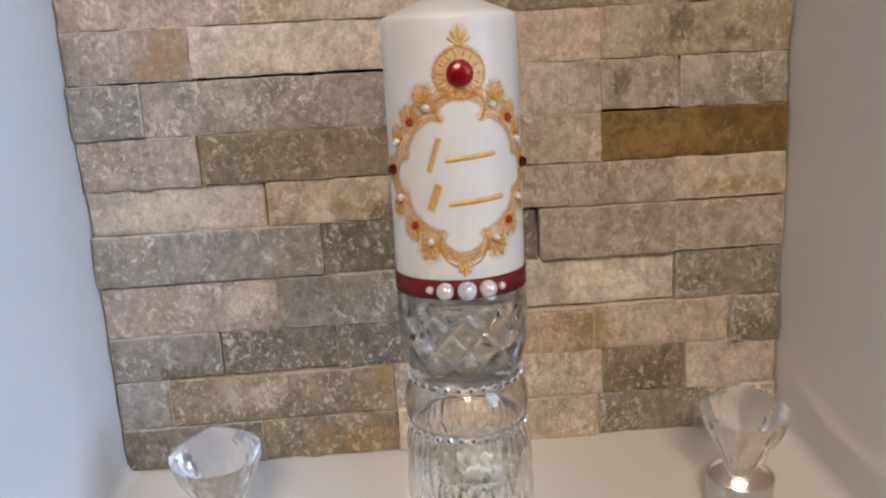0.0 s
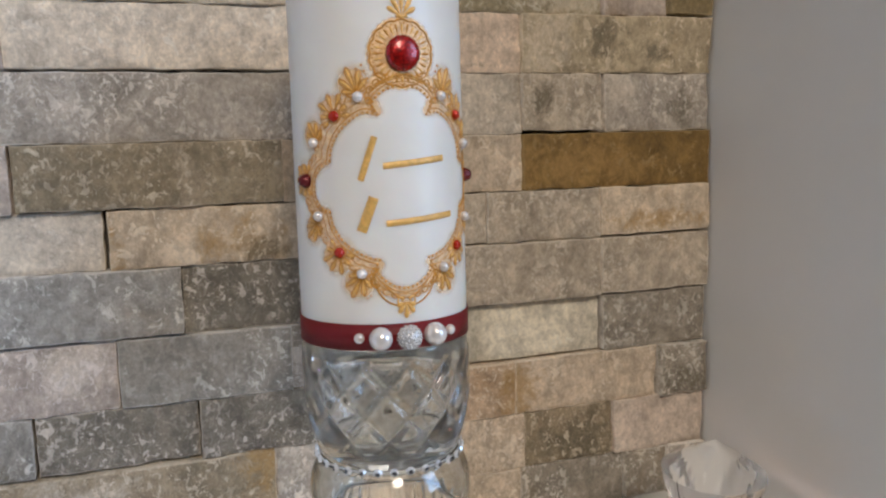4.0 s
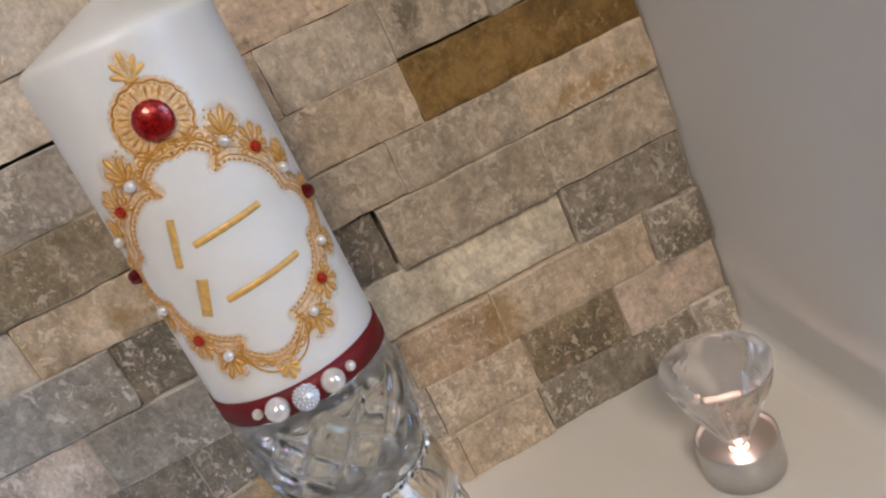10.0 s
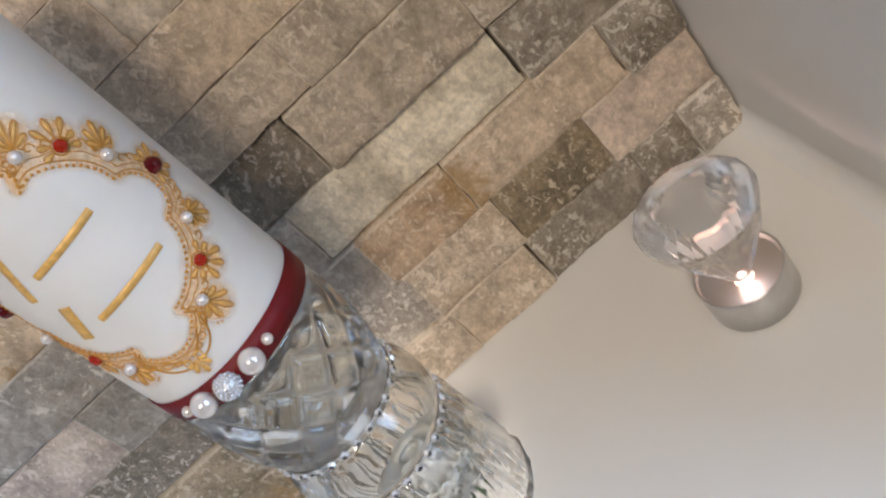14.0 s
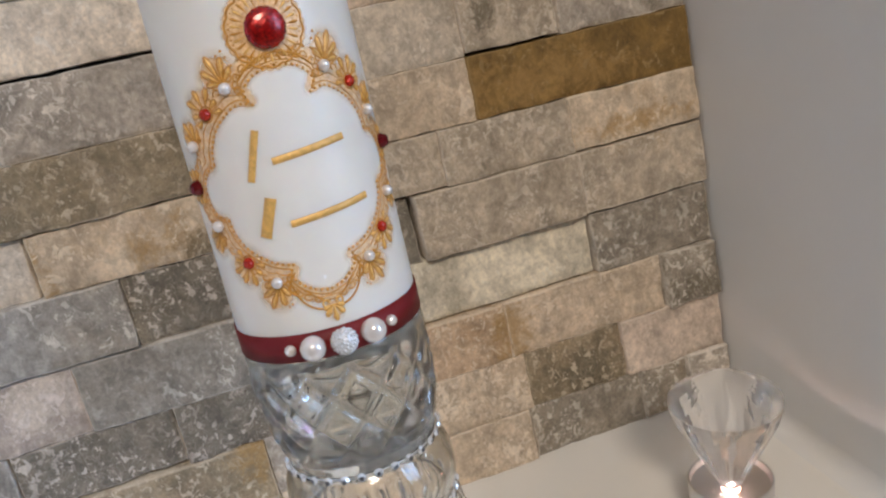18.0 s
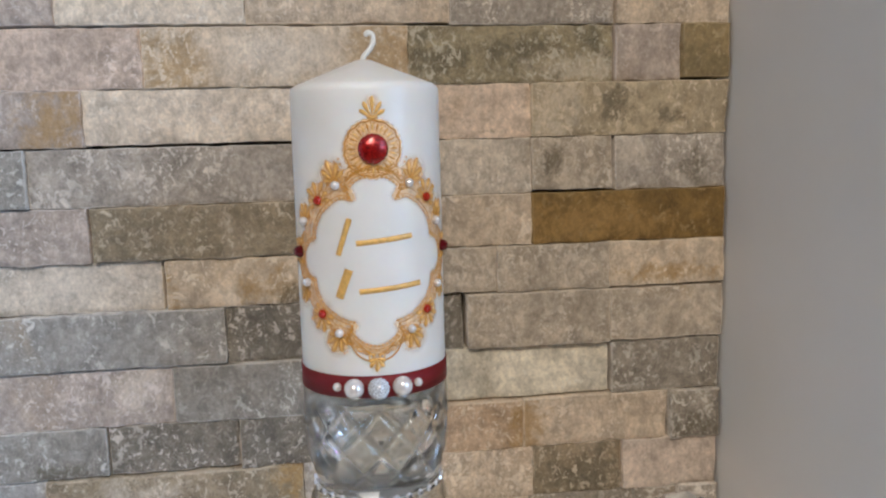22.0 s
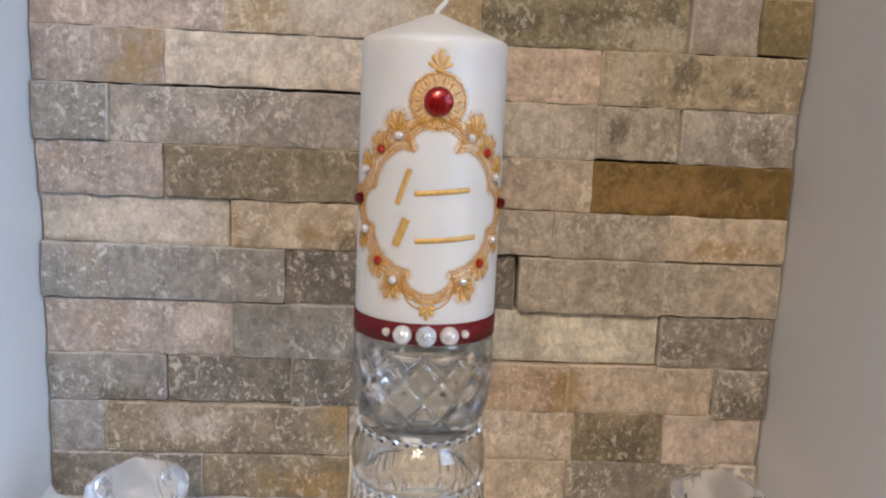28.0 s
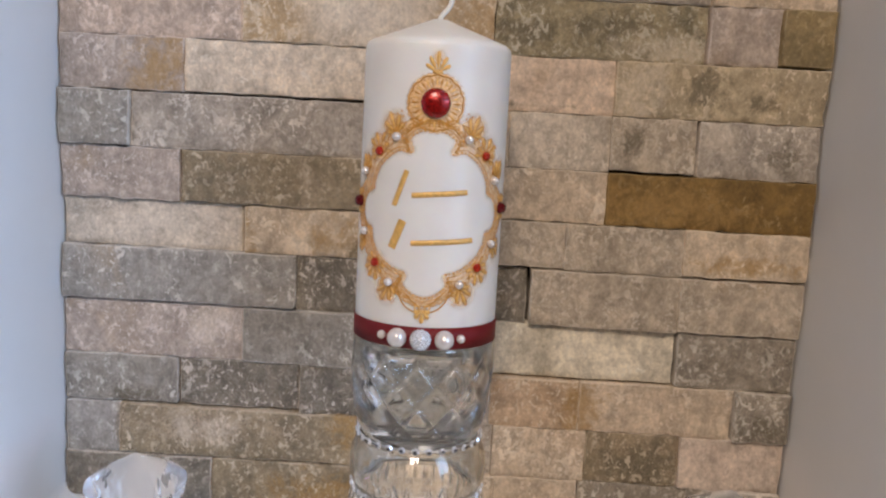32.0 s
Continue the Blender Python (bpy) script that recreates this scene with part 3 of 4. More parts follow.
for side in (-1, 1):
    edge, second, beads = bmesh.new(), bmesh.new(), bmesh.new()
    curls = []
    for n, lobe in enumerate(LOBES):
        line = curve_points(mirrored(lobe, side), 7)

        def outward(w, i, line=line):
            u, z = line[i]
            d = math.hypot(u, (z - 194) * 0.9) or 1
            return (u + u / d * w, z + (z - 194) * 0.9 / d * w)

        widths = ((3.6, 4.6, 5.5), (5.5, 8.0, 8.5), (8.5, 6.5, 7.0), (7.0, 7.2, 6.0), (5.0, 4.2, 2.6))[n]
        across = [(widths[0] * (1 - q) + widths[2] * q) * (1 - 4 * q * (1 - q)) + widths[1] * 4 * q * (1 - q) for q in [i / (len(line) - 1) for i in range(len(line))]]
        cord(edge, [outward(1.5, i) for i in range(len(line))], 0.23)
        cord(second, [outward(0.34 * w + 1.4 + 0.25 * math.sin(i * 0.9), i) for i, w in enumerate(across)], 0.17)
        for i, w in enumerate(across):
            painted.append((*outward(0.30 * w, i), 0.42 * w + 1.2, 0.75))
            painted.append((*outward(0.72 * w, i), 0.34 * w + 1.4, 0.80))
        total, step = 0.0, 0.0
        for a, b in zip(line, line[1:]):
            seg = math.hypot(b[0] - a[0], b[1] - a[1])
            while step < total + seg:
                f = (step - total) / seg
                dot(beads, a[0] + (b[0] - a[0]) * f, a[1] + (b[1] - a[1]) * f, 0.60)
                step += 1.95
            total += seg
        # a chain of small curls along the outer side of the band
        for i in range(2, len(line) - 3, 4):
            p, q = outward(0.85 * across[i], i), outward(0.85 * across[i + 2], i + 2)
            a = math.degrees(math.atan2(q[1] - p[1], q[0] - p[0]))
            curls.append(spiral(*p, 1.75, 0.45, a, a + side * 300, 10))
    border = part("border_line", edge, GOLD_LINE, candle, "raised gold contour line")
    part("second_line", second, GOLD_LINE, border)
    for line in curls:
        bm = bmesh.new()
        cord(bm, line, 0.25)
        part("curl", bm, GOLD_LINE, border)
    tagged(part("border_dots", beads, GOLD_LINE, candle, "row of raised gold dots"), kind="stuff")
    # sprays of leaves, each leaf with a drawn edge
    for u, z, ang, size in ((17.6, 229.6, 66, 1.0), (35.6, 212.0, 58, 0.85), (36.8, 180.4, -44, 0.85), (16.8, 160.6, -62, 0.95)):
        fan = ((-62, 5.6), (-31, 8.0), (0, 9.8), (31, 8.0), (62, 5.6))
        c = [(side * (u + 2.2 * math.cos(radians(ang + da))), z + 2.2 * math.sin(radians(ang + da))) for da in (-78, 78)]
        one, two = (spiral(*p, 2.0, 0.5, turned(ang, side), turned(ang, side) + way * 300 * side, 10) for p, way in zip(c, (-1, 1)))
        bm = bmesh.new()
        cord(bm, [*one[::-1], (side * u, z), *two], 0.25)
        spray = part("leaf_spray", bm, GOLD_LINE, candle, "fan of gold leaves with drawn edges")
        for da, ln in fan:
            bm = bmesh.new()
            leaf(bm, side * u, z, turned(ang + da, side), ln * size, 1.5 * size, 0.5)
            part("leaf", bm, GOLD, spray)
            bm = bmesh.new()
            cord(bm, leaf_edge(side * u, z, turned(ang + da, side), ln * size, 2.0 * size), 0.22)
            part("leaf_outline", bm, GOLD_LINE, spray)
        painted.append((side * (u + 3.2 * math.cos(radians(ang))), z + 3.2 * math.sin(radians(ang)), 9.4 * size, 0.85))
    # rosettes that hold the small gems
    for u, z, ang, r in ((26.8, 221.2, 70, 4.2), (42.6, 197.0, 0, 4.4), (26.0, 169.4, -58, 4.0)):
        bm = bmesh.new()
        cord(bm, spiral(side * u, z, 2.6, 2.6, 0, 360, 18), 0.28)
        rosette = part("rosette", bm, GOLD_LINE, candle, "gold flower round a red gem")
        for k in range(7):
            bm = bmesh.new()
            a = ang - 108 + k * 36
            leaf(bm, side * (u + 2.4 * math.cos(radians(a))), z + 2.4 * math.sin(radians(a)), turned(a, side), r * (1.45 if k in (2, 3, 4) else 0.9), 1.5, 0.5)
            part("petal", bm, GOLD, rosette)
            bm = bmesh.new()
            cord(bm, leaf_edge(side * (u + 2.4 * math.cos(radians(a))), z + 2.4 * math.sin(radians(a)), turned(a, side), r * (1.45 if k in (2, 3, 4) else 0.9), 1.9), 0.2)
            part("petal_outline", bm, GOLD_LINE, rosette)
        painted.append((side * (u + 1.5 * math.cos(radians(ang))), z + 1.5 * math.sin(radians(ang)), 9.4, 1.0))
    # the hanging swag under the border, with a scroll and three dots
    bm = bmesh.new()
    cord(bm, curve_points(mirrored([(10.2, 163.5), (12.6, 160.8), (13.2, 157.4), (11.4, 155.6), (10.2, 157.0)], side), 5), 0.34)
    cord(bm, curve_points(mirrored([(12.6, 160.4), (10.6, 154.0), (7.2, 150.2), (3.2, 148.6), (0.8, 149.4)], side), 6), 0.36)
    cord(bm, curve_points(mirrored([(9.5, 158.0), (5.5, 153.8), (2.0, 151.2), (0.4, 151.6)], side), 6), 0.32)
    for u, z in ((15.4, 153.6), (13.8, 152.6), (15.0, 151.8)):
        dot(bm, side * u, z, 0.42)
    part("swag", bm, GOLD_LINE, candle, "gold swag under the frame")
    # dots over the shoulders
    bm = bmesh.new()
    for u, z in ((14.6, 237.4), (16.8, 236.0), (15.6, 239.6), (17.6, 238.4), (13.4, 234.6)):
        dot(bm, side * u, z, 0.5)
    part("shoulder_dots", bm, GOLD_LINE, candle)
    for u, z in (((16.2, 228.2), (33.5, 210.0), (34.0, 180.3), (16.4, 161.8)) if side > 0 else ((17.0, 228.0), (36.3, 211.5), (35.0, 183.3), (16.8, 161.4))):
        fix(part("pearl", ball(0.00205, 14, 9), PEARL, candle, "small cream pearl"), side * u, z, 1.1)
    for u, z, m, r, h in ((26.8, 221.2, SMALL_GEM, 0.0021, 0.0016), (26.0, 169.4, SMALL_GEM, 0.0021, 0.0016), (42.4, 197.0, DARK_GEM, 0.0029, 0.0030)):
        fix(part("red_gem", gem_bm(r, h, 9), m, candle, "round faceted red gem", False), side * u, z, 0.4)

# bottom flower
bm = bmesh.new()
for da, ln in ((-70, 4.0), (-38, 5.2), (0, 6.4), (38, 5.2), (70, 4.0)):
    leaf(bm, 0, 149.6, -90 + da, ln, 2.2, 0.75)
for s in (-1, 1):
    cord(bm, spiral(s * 2.0, 150.6, 1.9, 0.5, 270, 270 + s * 320, 12), 0.34)
part("bottom_flower", bm, GOLD, candle, "gold flower at the foot of the frame")

# medallion round the large gem, and the fleuron over it
MU, MZ = 0.0, 243.6
RIM, LOBED = 12.3, 14


def medallion_edge(deg, r=RIM):
    """The scalloped edge of the medallion at an angle."""
    w = r * (1 + 0.055 * abs(math.sin(radians(deg * LOBED / 2))) - 0.02)
    return (MU + w * math.cos(radians(deg)), MZ + 0.98 * w * math.sin(radians(deg)))


bm = bmesh.new()
cord(bm, [medallion_edge(360 * k / 168) for k in range(169)], 0.36)
medallion = part("medallion", bm, GOLD_LINE, candle, "gold medallion with a scalloped edge")
for k in range(28):
    bm = bmesh.new()
    a = 360 * k / 28
    leaf(bm, MU + 6.7 * math.cos(radians(a)), MZ + 6.7 * math.sin(radians(a)), a, 4.3, 1.1, 0.5)
    part("ray", bm, GOLD if k % 2 else GOLD_LINE, medallion)
bm = bmesh.new()
for k in range(42):
    p = medallion_edge(360 * k / 42, RIM - 1.2)
    dot(bm, *p, 0.36)
tagged(part("medallion_dots", bm, GOLD_LINE, medallion, "ring of raised gold dots"), kind="stuff")
for r in (6.5, 8.5, 10.5, 11.8):
    paint_line([(MU + r * math.cos(radians(a)), MZ + r * math.sin(radians(a))) for a in range(0, 360, 12)], 2.6, 1.0)
paint_line([(u, 235.2 - 0.02 * u * u) for u in range(-11, 12, 2)], 4.0, 1.0)
paint_line([(0, 260 + k) for k in range(0, 5)], 4.2, 0.5)
paint_line([(0, 150 - k) for k in range(0, 4)], 4.4, 0.6)
bm = bmesh.new()
for s in (-1, 1):
    cord(bm, spiral(s * 8.5, 234.0, 3.0, 0.7, 90 - s * 60, 90 - s * 60 + s * 330, 16), 0.34)
    cord(bm, curve_points(mirrored([(0, 236.0), (4.5, 235.2), (8.5, 233.2), (12.4, 229.6)], s), 6), 0.36)
    for k in range(6):
        cord(bm, spiral(s * (2.0 + 2.0 * k), 234.6 - 0.16 * k * k, 0.9, 0.4, 0, 290, 8), 0.25)
part("medallion_foot", bm, GOLD_LINE, candle, "gold scrolls under the medallion")
bm = bmesh.new()
for da, ln in ((-58, 6.6), (-30, 8.0), (0, 9.4), (30, 8.0), (58, 6.6)):
    leaf(bm, 0, 257.0, 90 + da, ln, 2.1, 0.65)
cord(bm, [(-2.2, 257.2), (0, 256.8), (2.2, 257.2)], 0.5)
part("fleuron", bm, GOLD, candle, "gold fleuron over the medallion")
fix(part("large_gem", large_gem_bm(0.0067, 0.0034), RED_GEM, candle, "large round faceted red gem", False), MU, MZ, 0.3)

# the wash itself, on a fine net over the wax; it thins out towards its edges
net_u, net_z = np.arange(-58, 58.1, 0.7), np.arange(142.5, 268, 0.7)
gu, gz = np.meshgrid(net_u, net_z)
cover = np.zeros_like(gu)
for u, z, reach, strength in painted:
    near = 1 - np.hypot(gu - u, gz - z) / reach
    cover = np.maximum(cover, strength * np.clip(near * 1.9, 0, 1) ** 1.4)
cover[:, [0, -1]] = cover[[0, -1], :] = 0
bm = bmesh.new()
laid = bm.verts.layers.float.new("cover")
net = {}
for i in range(len(net_z)):
    for j in range(len(net_u)):
        if cover[max(0, i - 1):i + 2, max(0, j - 1):j + 2].max() > 0.01:
            net[i, j] = bm.verts.new(on_wax(net_u[j], net_z[i], 0.05))
            net[i, j][laid] = cover[i, j]
for i, j in net:
    ring = [(i, j), (i, j + 1), (i + 1, j + 1), (i + 1, j)]
    if all(k in net for k in ring):
        bm.faces.new([net[k] for k in ring])
part("gold_wash", bm, WASH, candle, "thin translucent peach-gold wash under the ornament")

# two hand-written names, given as plain gold bars: a tall one for the capital, a low one for the rest
for a, b, thick in (((-16.8, 196.8), (-11.2, 213.2), 1.3), ((-8.2, 202.0), (17.6, 204.4), 1.25), ((-16.8, 177.4), (-11.8, 190.4), 2.0), ((-7.2, 180.2), (22.0, 182.4), 1.25)):
    d = math.hypot(b[0] - a[0], b[1] - a[1])
    nu, nz = -(b[1] - a[1]) / d * thick, (b[0] - a[0]) / d * thick
    line = [(a[0] + (b[0] - a[0]) * s / 14, a[1] + (b[1] - a[1]) * s / 14) for s in range(15)]
    part("lettering_bar", wash_bm([(u + nu, z + nz) for u, z in line], [(u - nu, z - nz) for u, z in line], 0.45), GOLD, candle, "plain gold bar")

# pearls on the ribbon and the sparkling bead between them
for u in (-10.5, 10.5):
    fix(part("ribbon_pearl", ball(0.0046, 28, 18), PEARL, candle, "large cream pearl on the ribbon"), u + 0.3, 136.2, 2.2)
for u in (-18.7, 18.7):
    fix(part("ribbon_pearl", ball(0.0021, 16, 10), PEARL, candle, "small cream pearl on the ribbon"), u + 0.3, 136.3, 1.4)
bm = ball(0.0046, 24, 16)
gold_angle = math.pi * (3 - math.sqrt(5))
for i in range(110):
    zz = 1 - 2 * (i + 0.5) / 110
    rr = math.sqrt(1 - zz * zz)
    c = Vector((rr * math.cos(i * gold_angle), rr * math.sin(i * gold_angle), zz)) * 0.00452
    if c.z > -0.0015:
        bmesh.ops.create_icosphere(bm, subdivisions=1, radius=0.00062, matrix=Matrix.Translation(c))
fix(part("sparkle_bead", bm, RHINE_BEAD, candle, "round bead covered with tiny crystals", False), 0.3, 136.2, 2.2)

# wick
bm = bmesh.new()
line = curve_points([(-0.6, 283.5), (0.4, 286.5), (3.0, 289.5), (4.9, 293.0), (4.6, 296.4), (2.6, 297.4), (1.2, 295.8)], 6)
rings = []
for i, (x, z) in enumerate(line):
    a, b = line[max(0, i - 1)], line[min(len(line) - 1, i + 1)]
    d = math.hypot(b[0] - a[0], b[1] - a[1]) or 1
    nx, nz = -(b[1] - a[1]) / d, (b[0] - a[0]) / d
    q = 1.25 if i < len(line) - 3 else 1.0
    rings.append([bm.verts.new(((x + nx * q * math.cos(k * math.pi / 4)) / 1000, q * math.sin(k * math.pi / 4) / 1000, (z + nz * q * math.cos(k * math.pi / 4)) / 1000)) for k in range(8)])
for p, q in zip(rings, rings[1:]):
    for k in range(8):
        bm.faces.new((p[k], p[(k + 1) % 8], q[(k + 1) % 8], q[k]))
bm.faces.new(rings[0])
bm.faces.new(rings[-1][::-1])
part("wick", bm, WICK, candle, "white cotton wick with a bent tip")

# ---- crystal candle stand ----
stand = tagged(new("candle_stand"), "clear cut-crystal candle stand with two rhinestone bands", "candle stand")
stand.location = (AX, AY, -0.0105)
UP = 0.0095


def groove(x, width):
    """V-shaped cut round whole numbers of x: 1 in the middle of the cut, 0 beyond its width."""
    d = abs(x - round(x))
    return max(0.0, 1 - d / width)


def bowl_cut(r, a, z, k):
    if k < 2 or k > 56:
        return r
    z -= UP
    u, h = a / (2 * math.pi) * 12, (z - 0.1045) / 0.0205
    c = max(groove(u + h, 0.15), groove(u - h, 0.15))
    fade = min(1, max(0, (z - 0.089) / 0.004)) * min(1, max(0, (0.128 - z) / 0.004))
    return r - 0.0022 * c * fade


def tumbler_cut(r, a, z, k):
    if k < 4 or k > 66:
        return r
    u = a / (2 * math.pi) * 18
    h = (z - 0.0215) / 0.060
    rays = max(groove(u + h, 0.26), groove(u - h, 0.26), 0.8 * groove(u + 0.5, 0.18))
    flute = 0.5 * groove(u * 2 + 0.5, 0.40)
    w = min(1, max(0, (z - 0.044) / 0.008))
    fade = min(1, max(0, (0.0600 - z) / 0.003)) * min(1, max(0, (z - 0.0008) / 0.002))
    return r - 0.0022 * max(rays * (1 - w), flute * w) * fade


def raised(profile):
    """The profile with its upper part lifted, so that the foot grows taller."""
    return [(r, z + UP * min(1, max(0, z - 0.004) / 0.016)) for r, z in profile]


def curve_profile(points, n):
    """Points along a profile, evenly spaced and rounded by a Catmull-Rom curve."""
    out = []
    pts = [points[0], *points, points[-1]]
    per = max(1, n // (len(points) - 1))
    for p0, p1, p2, p3 in zip(pts, pts[1:], pts[2:], pts[3:]):
        for s in range(per):
            t = s / per
            out.append(tuple(0.5 * (2 * b + (c - a) * t + (2 * a - 5 * b + 4 * c - d) * t * t + (3 * b - a - 3 * c + d) * t ** 3)
                             for a, b, c, d in zip(p0, p1, p2, p3)))
    out.append(points[-1])
    return out


outer = curve_profile([(0.0335, 0.0000), (0.0356, 0.0012), (0.0364, 0.0040), (0.0364, 0.0120), (0.0362, 0.0300), (0.0356, 0.0480), (0.0345, 0.0575), (0.0318, 0.0622)], 68)
inner = [(0.0292, 0.0622), (0.0310, 0.0570), (0.0322, 0.0480), (0.0328, 0.0300), (0.0332, 0.0060), (0.0322, 0.0028), (0.0, 0.0020)]
bm = lathe([(0.0, 0.0), *outer, *inner], 252, tumbler_cut)
for v in bm.verts:
    if v.co.z < 0.012:
        v.co.z += (shelf_z(AY + v.co.y) + 0.0105 + 0.0002) * (1 - v.co.z / 0.012)
part("glass_tumbler", bm, FOOT_GLASS, stand, "cut-crystal tumbler with long pointed cuts", False).visible_shadow = False
mid = curve_profile([(0.0312, 0.0528), (0.0338, 0.0575), (0.0348, 0.0645), (0.0342, 0.0720), (0.0318, 0.0775), (0.0295, 0.0810)], 24)
part("glass_collar", lathe(raised([*mid, (0.0270, 0.0810), (0.0297, 0.0772), (0.0321, 0.0715), (0.0327, 0.0645), (0.0317, 0.0580), (0.0290, 0.0528), mid[0]]), 96), GLASS, stand, "smooth bulging clear glass collar").visible_shadow = False
outer = curve_profile([(0.0292, 0.0794), (0.0306, 0.0825), (0.0328, 0.090), (0.0345, 0.098), (0.0354, 0.108), (0.0357, 0.120), (0.0352, 0.1325), (0.0340, 0.1338)], 63)
inner = [(0.0320, 0.1330), (0.0312, 0.120), (0.0300, 0.104), (0.0270, 0.092), (0.020, 0.0865), (0, 0.0855)]
bowl = [(r, 0.0814 + UP + (z - 0.0794) * 0.9265) for r, z in [(0, 0.0794), *outer, *inner]]
part("glass_bowl", lathe(bowl, 255, bowl_cut), GLASS, stand, "cut-crystal bowl with a diamond pattern").visible_shadow = False


def rhinestone_bm(tilt):
    """A round foiled stone: eight pale crown facets round a small table, set a little askew; the table's dark facets
    and one glint are painted reflections.
    """
    bm = bmesh.new()
    rings = []
    for r, z in ((0.0016, 0.0), (0.0019, 0.0006), (0.00105, 0.0016)):
        rings.append([bm.verts.new((r * math.cos(k * math.pi / 4), r * math.sin(k * math.pi / 4), z)) for k in range(8)])
    bm.faces.new(rings[0][::-1])
    for p, q in zip(rings, rings[1:]):
        for k in range(8):
            bm.faces.new((p[k], p[(k + 1) % 8], q[(k + 1) % 8], q[k]))
    tip = bm.verts.new((0.0004 * math.cos(tilt), 0.0004 * math.sin(tilt), 0.00185))
    for k in range(8):
        bm.faces.new((rings[-1][k], rings[-1][(k + 1) % 8], tip)).material_index = 0 if k == round(tilt * 4 / math.pi) % 8 else 1
    return bm


def rhinestone_band(z, r, n):
    strip = part("rhinestone_band", lathe([(r - 0.0006, z - 0.0002), (r - 0.0001, z - 0.0002), (r - 0.0001, z + 0.0002), (r - 0.0006, z + 0.0002)], 72), SILVER, stand, "silver strip set with round rhinestones")
    cuts = []
    for i in range(n):
        a = 2 * math.pi * i / n
        if i < 5:
            ob = part("rhinestone", rhinestone_bm(1.9 * i), RHINE, strip, "", False)
            ob.data.materials.append(RHINE_DARK)
            cuts.append(ob.data)
        else:
            ob = new("rhinestone", cuts[i * 3 % 5])
            ob.parent = strip
        ob.matrix_basis = pose(r * math.sin(a), -r * math.cos(a), z, 90, 0, math.degrees(a))
    return strip


rhinestone_band(0.0536 + UP, 0.0328, 32)
rhinestone_band(0.0812 + UP, 0.0308, 30)

# ---- silk flower inside the tumbler ----
flower = tagged(new("silk_flower"), "white silk rose with green leaves inside the glass", "artificial flower")
flower.location = (AX, AY, -0.0056)
rng = random.Random(4)


def petal_bm(length, width, cup):
    bm = bmesh.new()
    rows = []
    for i in range(7):
        s = i / 6
        w = width * math.sin(math.pi * min(0.98, 0.12 + 0.8 * s)) ** 0.7
        rows.append([bm.verts.new((w * u, -cup * length * s * (1 - 0.5 * s) - 0.25 * w * (1 - u * u) * cup, length * s)) for u in (-1, -0.5, 0, 0.5, 1)])
    for p, q in zip(rows, rows[1:]):
        for i in range(4):
            bm.faces.new((p[i], p[i + 1], q[i + 1], q[i]))
    bmesh.ops.solidify(bm, geom=bm.faces[:], thickness=0.0004)
    return bm


for ring, (count, length, width, tilt, cup) in enumerate(((5, 0.023, 0.0100, 3, 0.40), (6, 0.026, 0.0140, 14, 0.45), (7, 0.027, 0.0155, 28, 0.40), (8, 0.027, 0.0165, 46, 0.30))):
    for i in range(count):
        ob = part("petal", petal_bm(length, width, cup), PETAL, flower)
        a = 360 * i / count + 23 * ring
        ob.matrix_basis = pose(0.004, -0.003, 0.0200 - 0.0015 * ring, 0, 0, a) @ pose(0, -0.0015 * ring, 0, tilt, 0, rng.uniform(-8, 8))
for i, (a, tilt) in enumerate(((-20, 70), (35, 76))):
    ob = part("leaf", petal_bm(0.019, 0.0065, 0.16), LEAF, flower)
    ob.matrix_basis = pose(0.000, -0.006, 0.0080, 0, 0, a) @ pose(0, 0, 0, tilt, 0, 0)
part("stem", lathe([(0, 0), (0.0016, 0), (0.0012, 0.020), (0, 0.020)], 8), LEAF, flower, "short green stem").location = (0.003, -0.003, 0.0025)

# ---- crystal lights ----


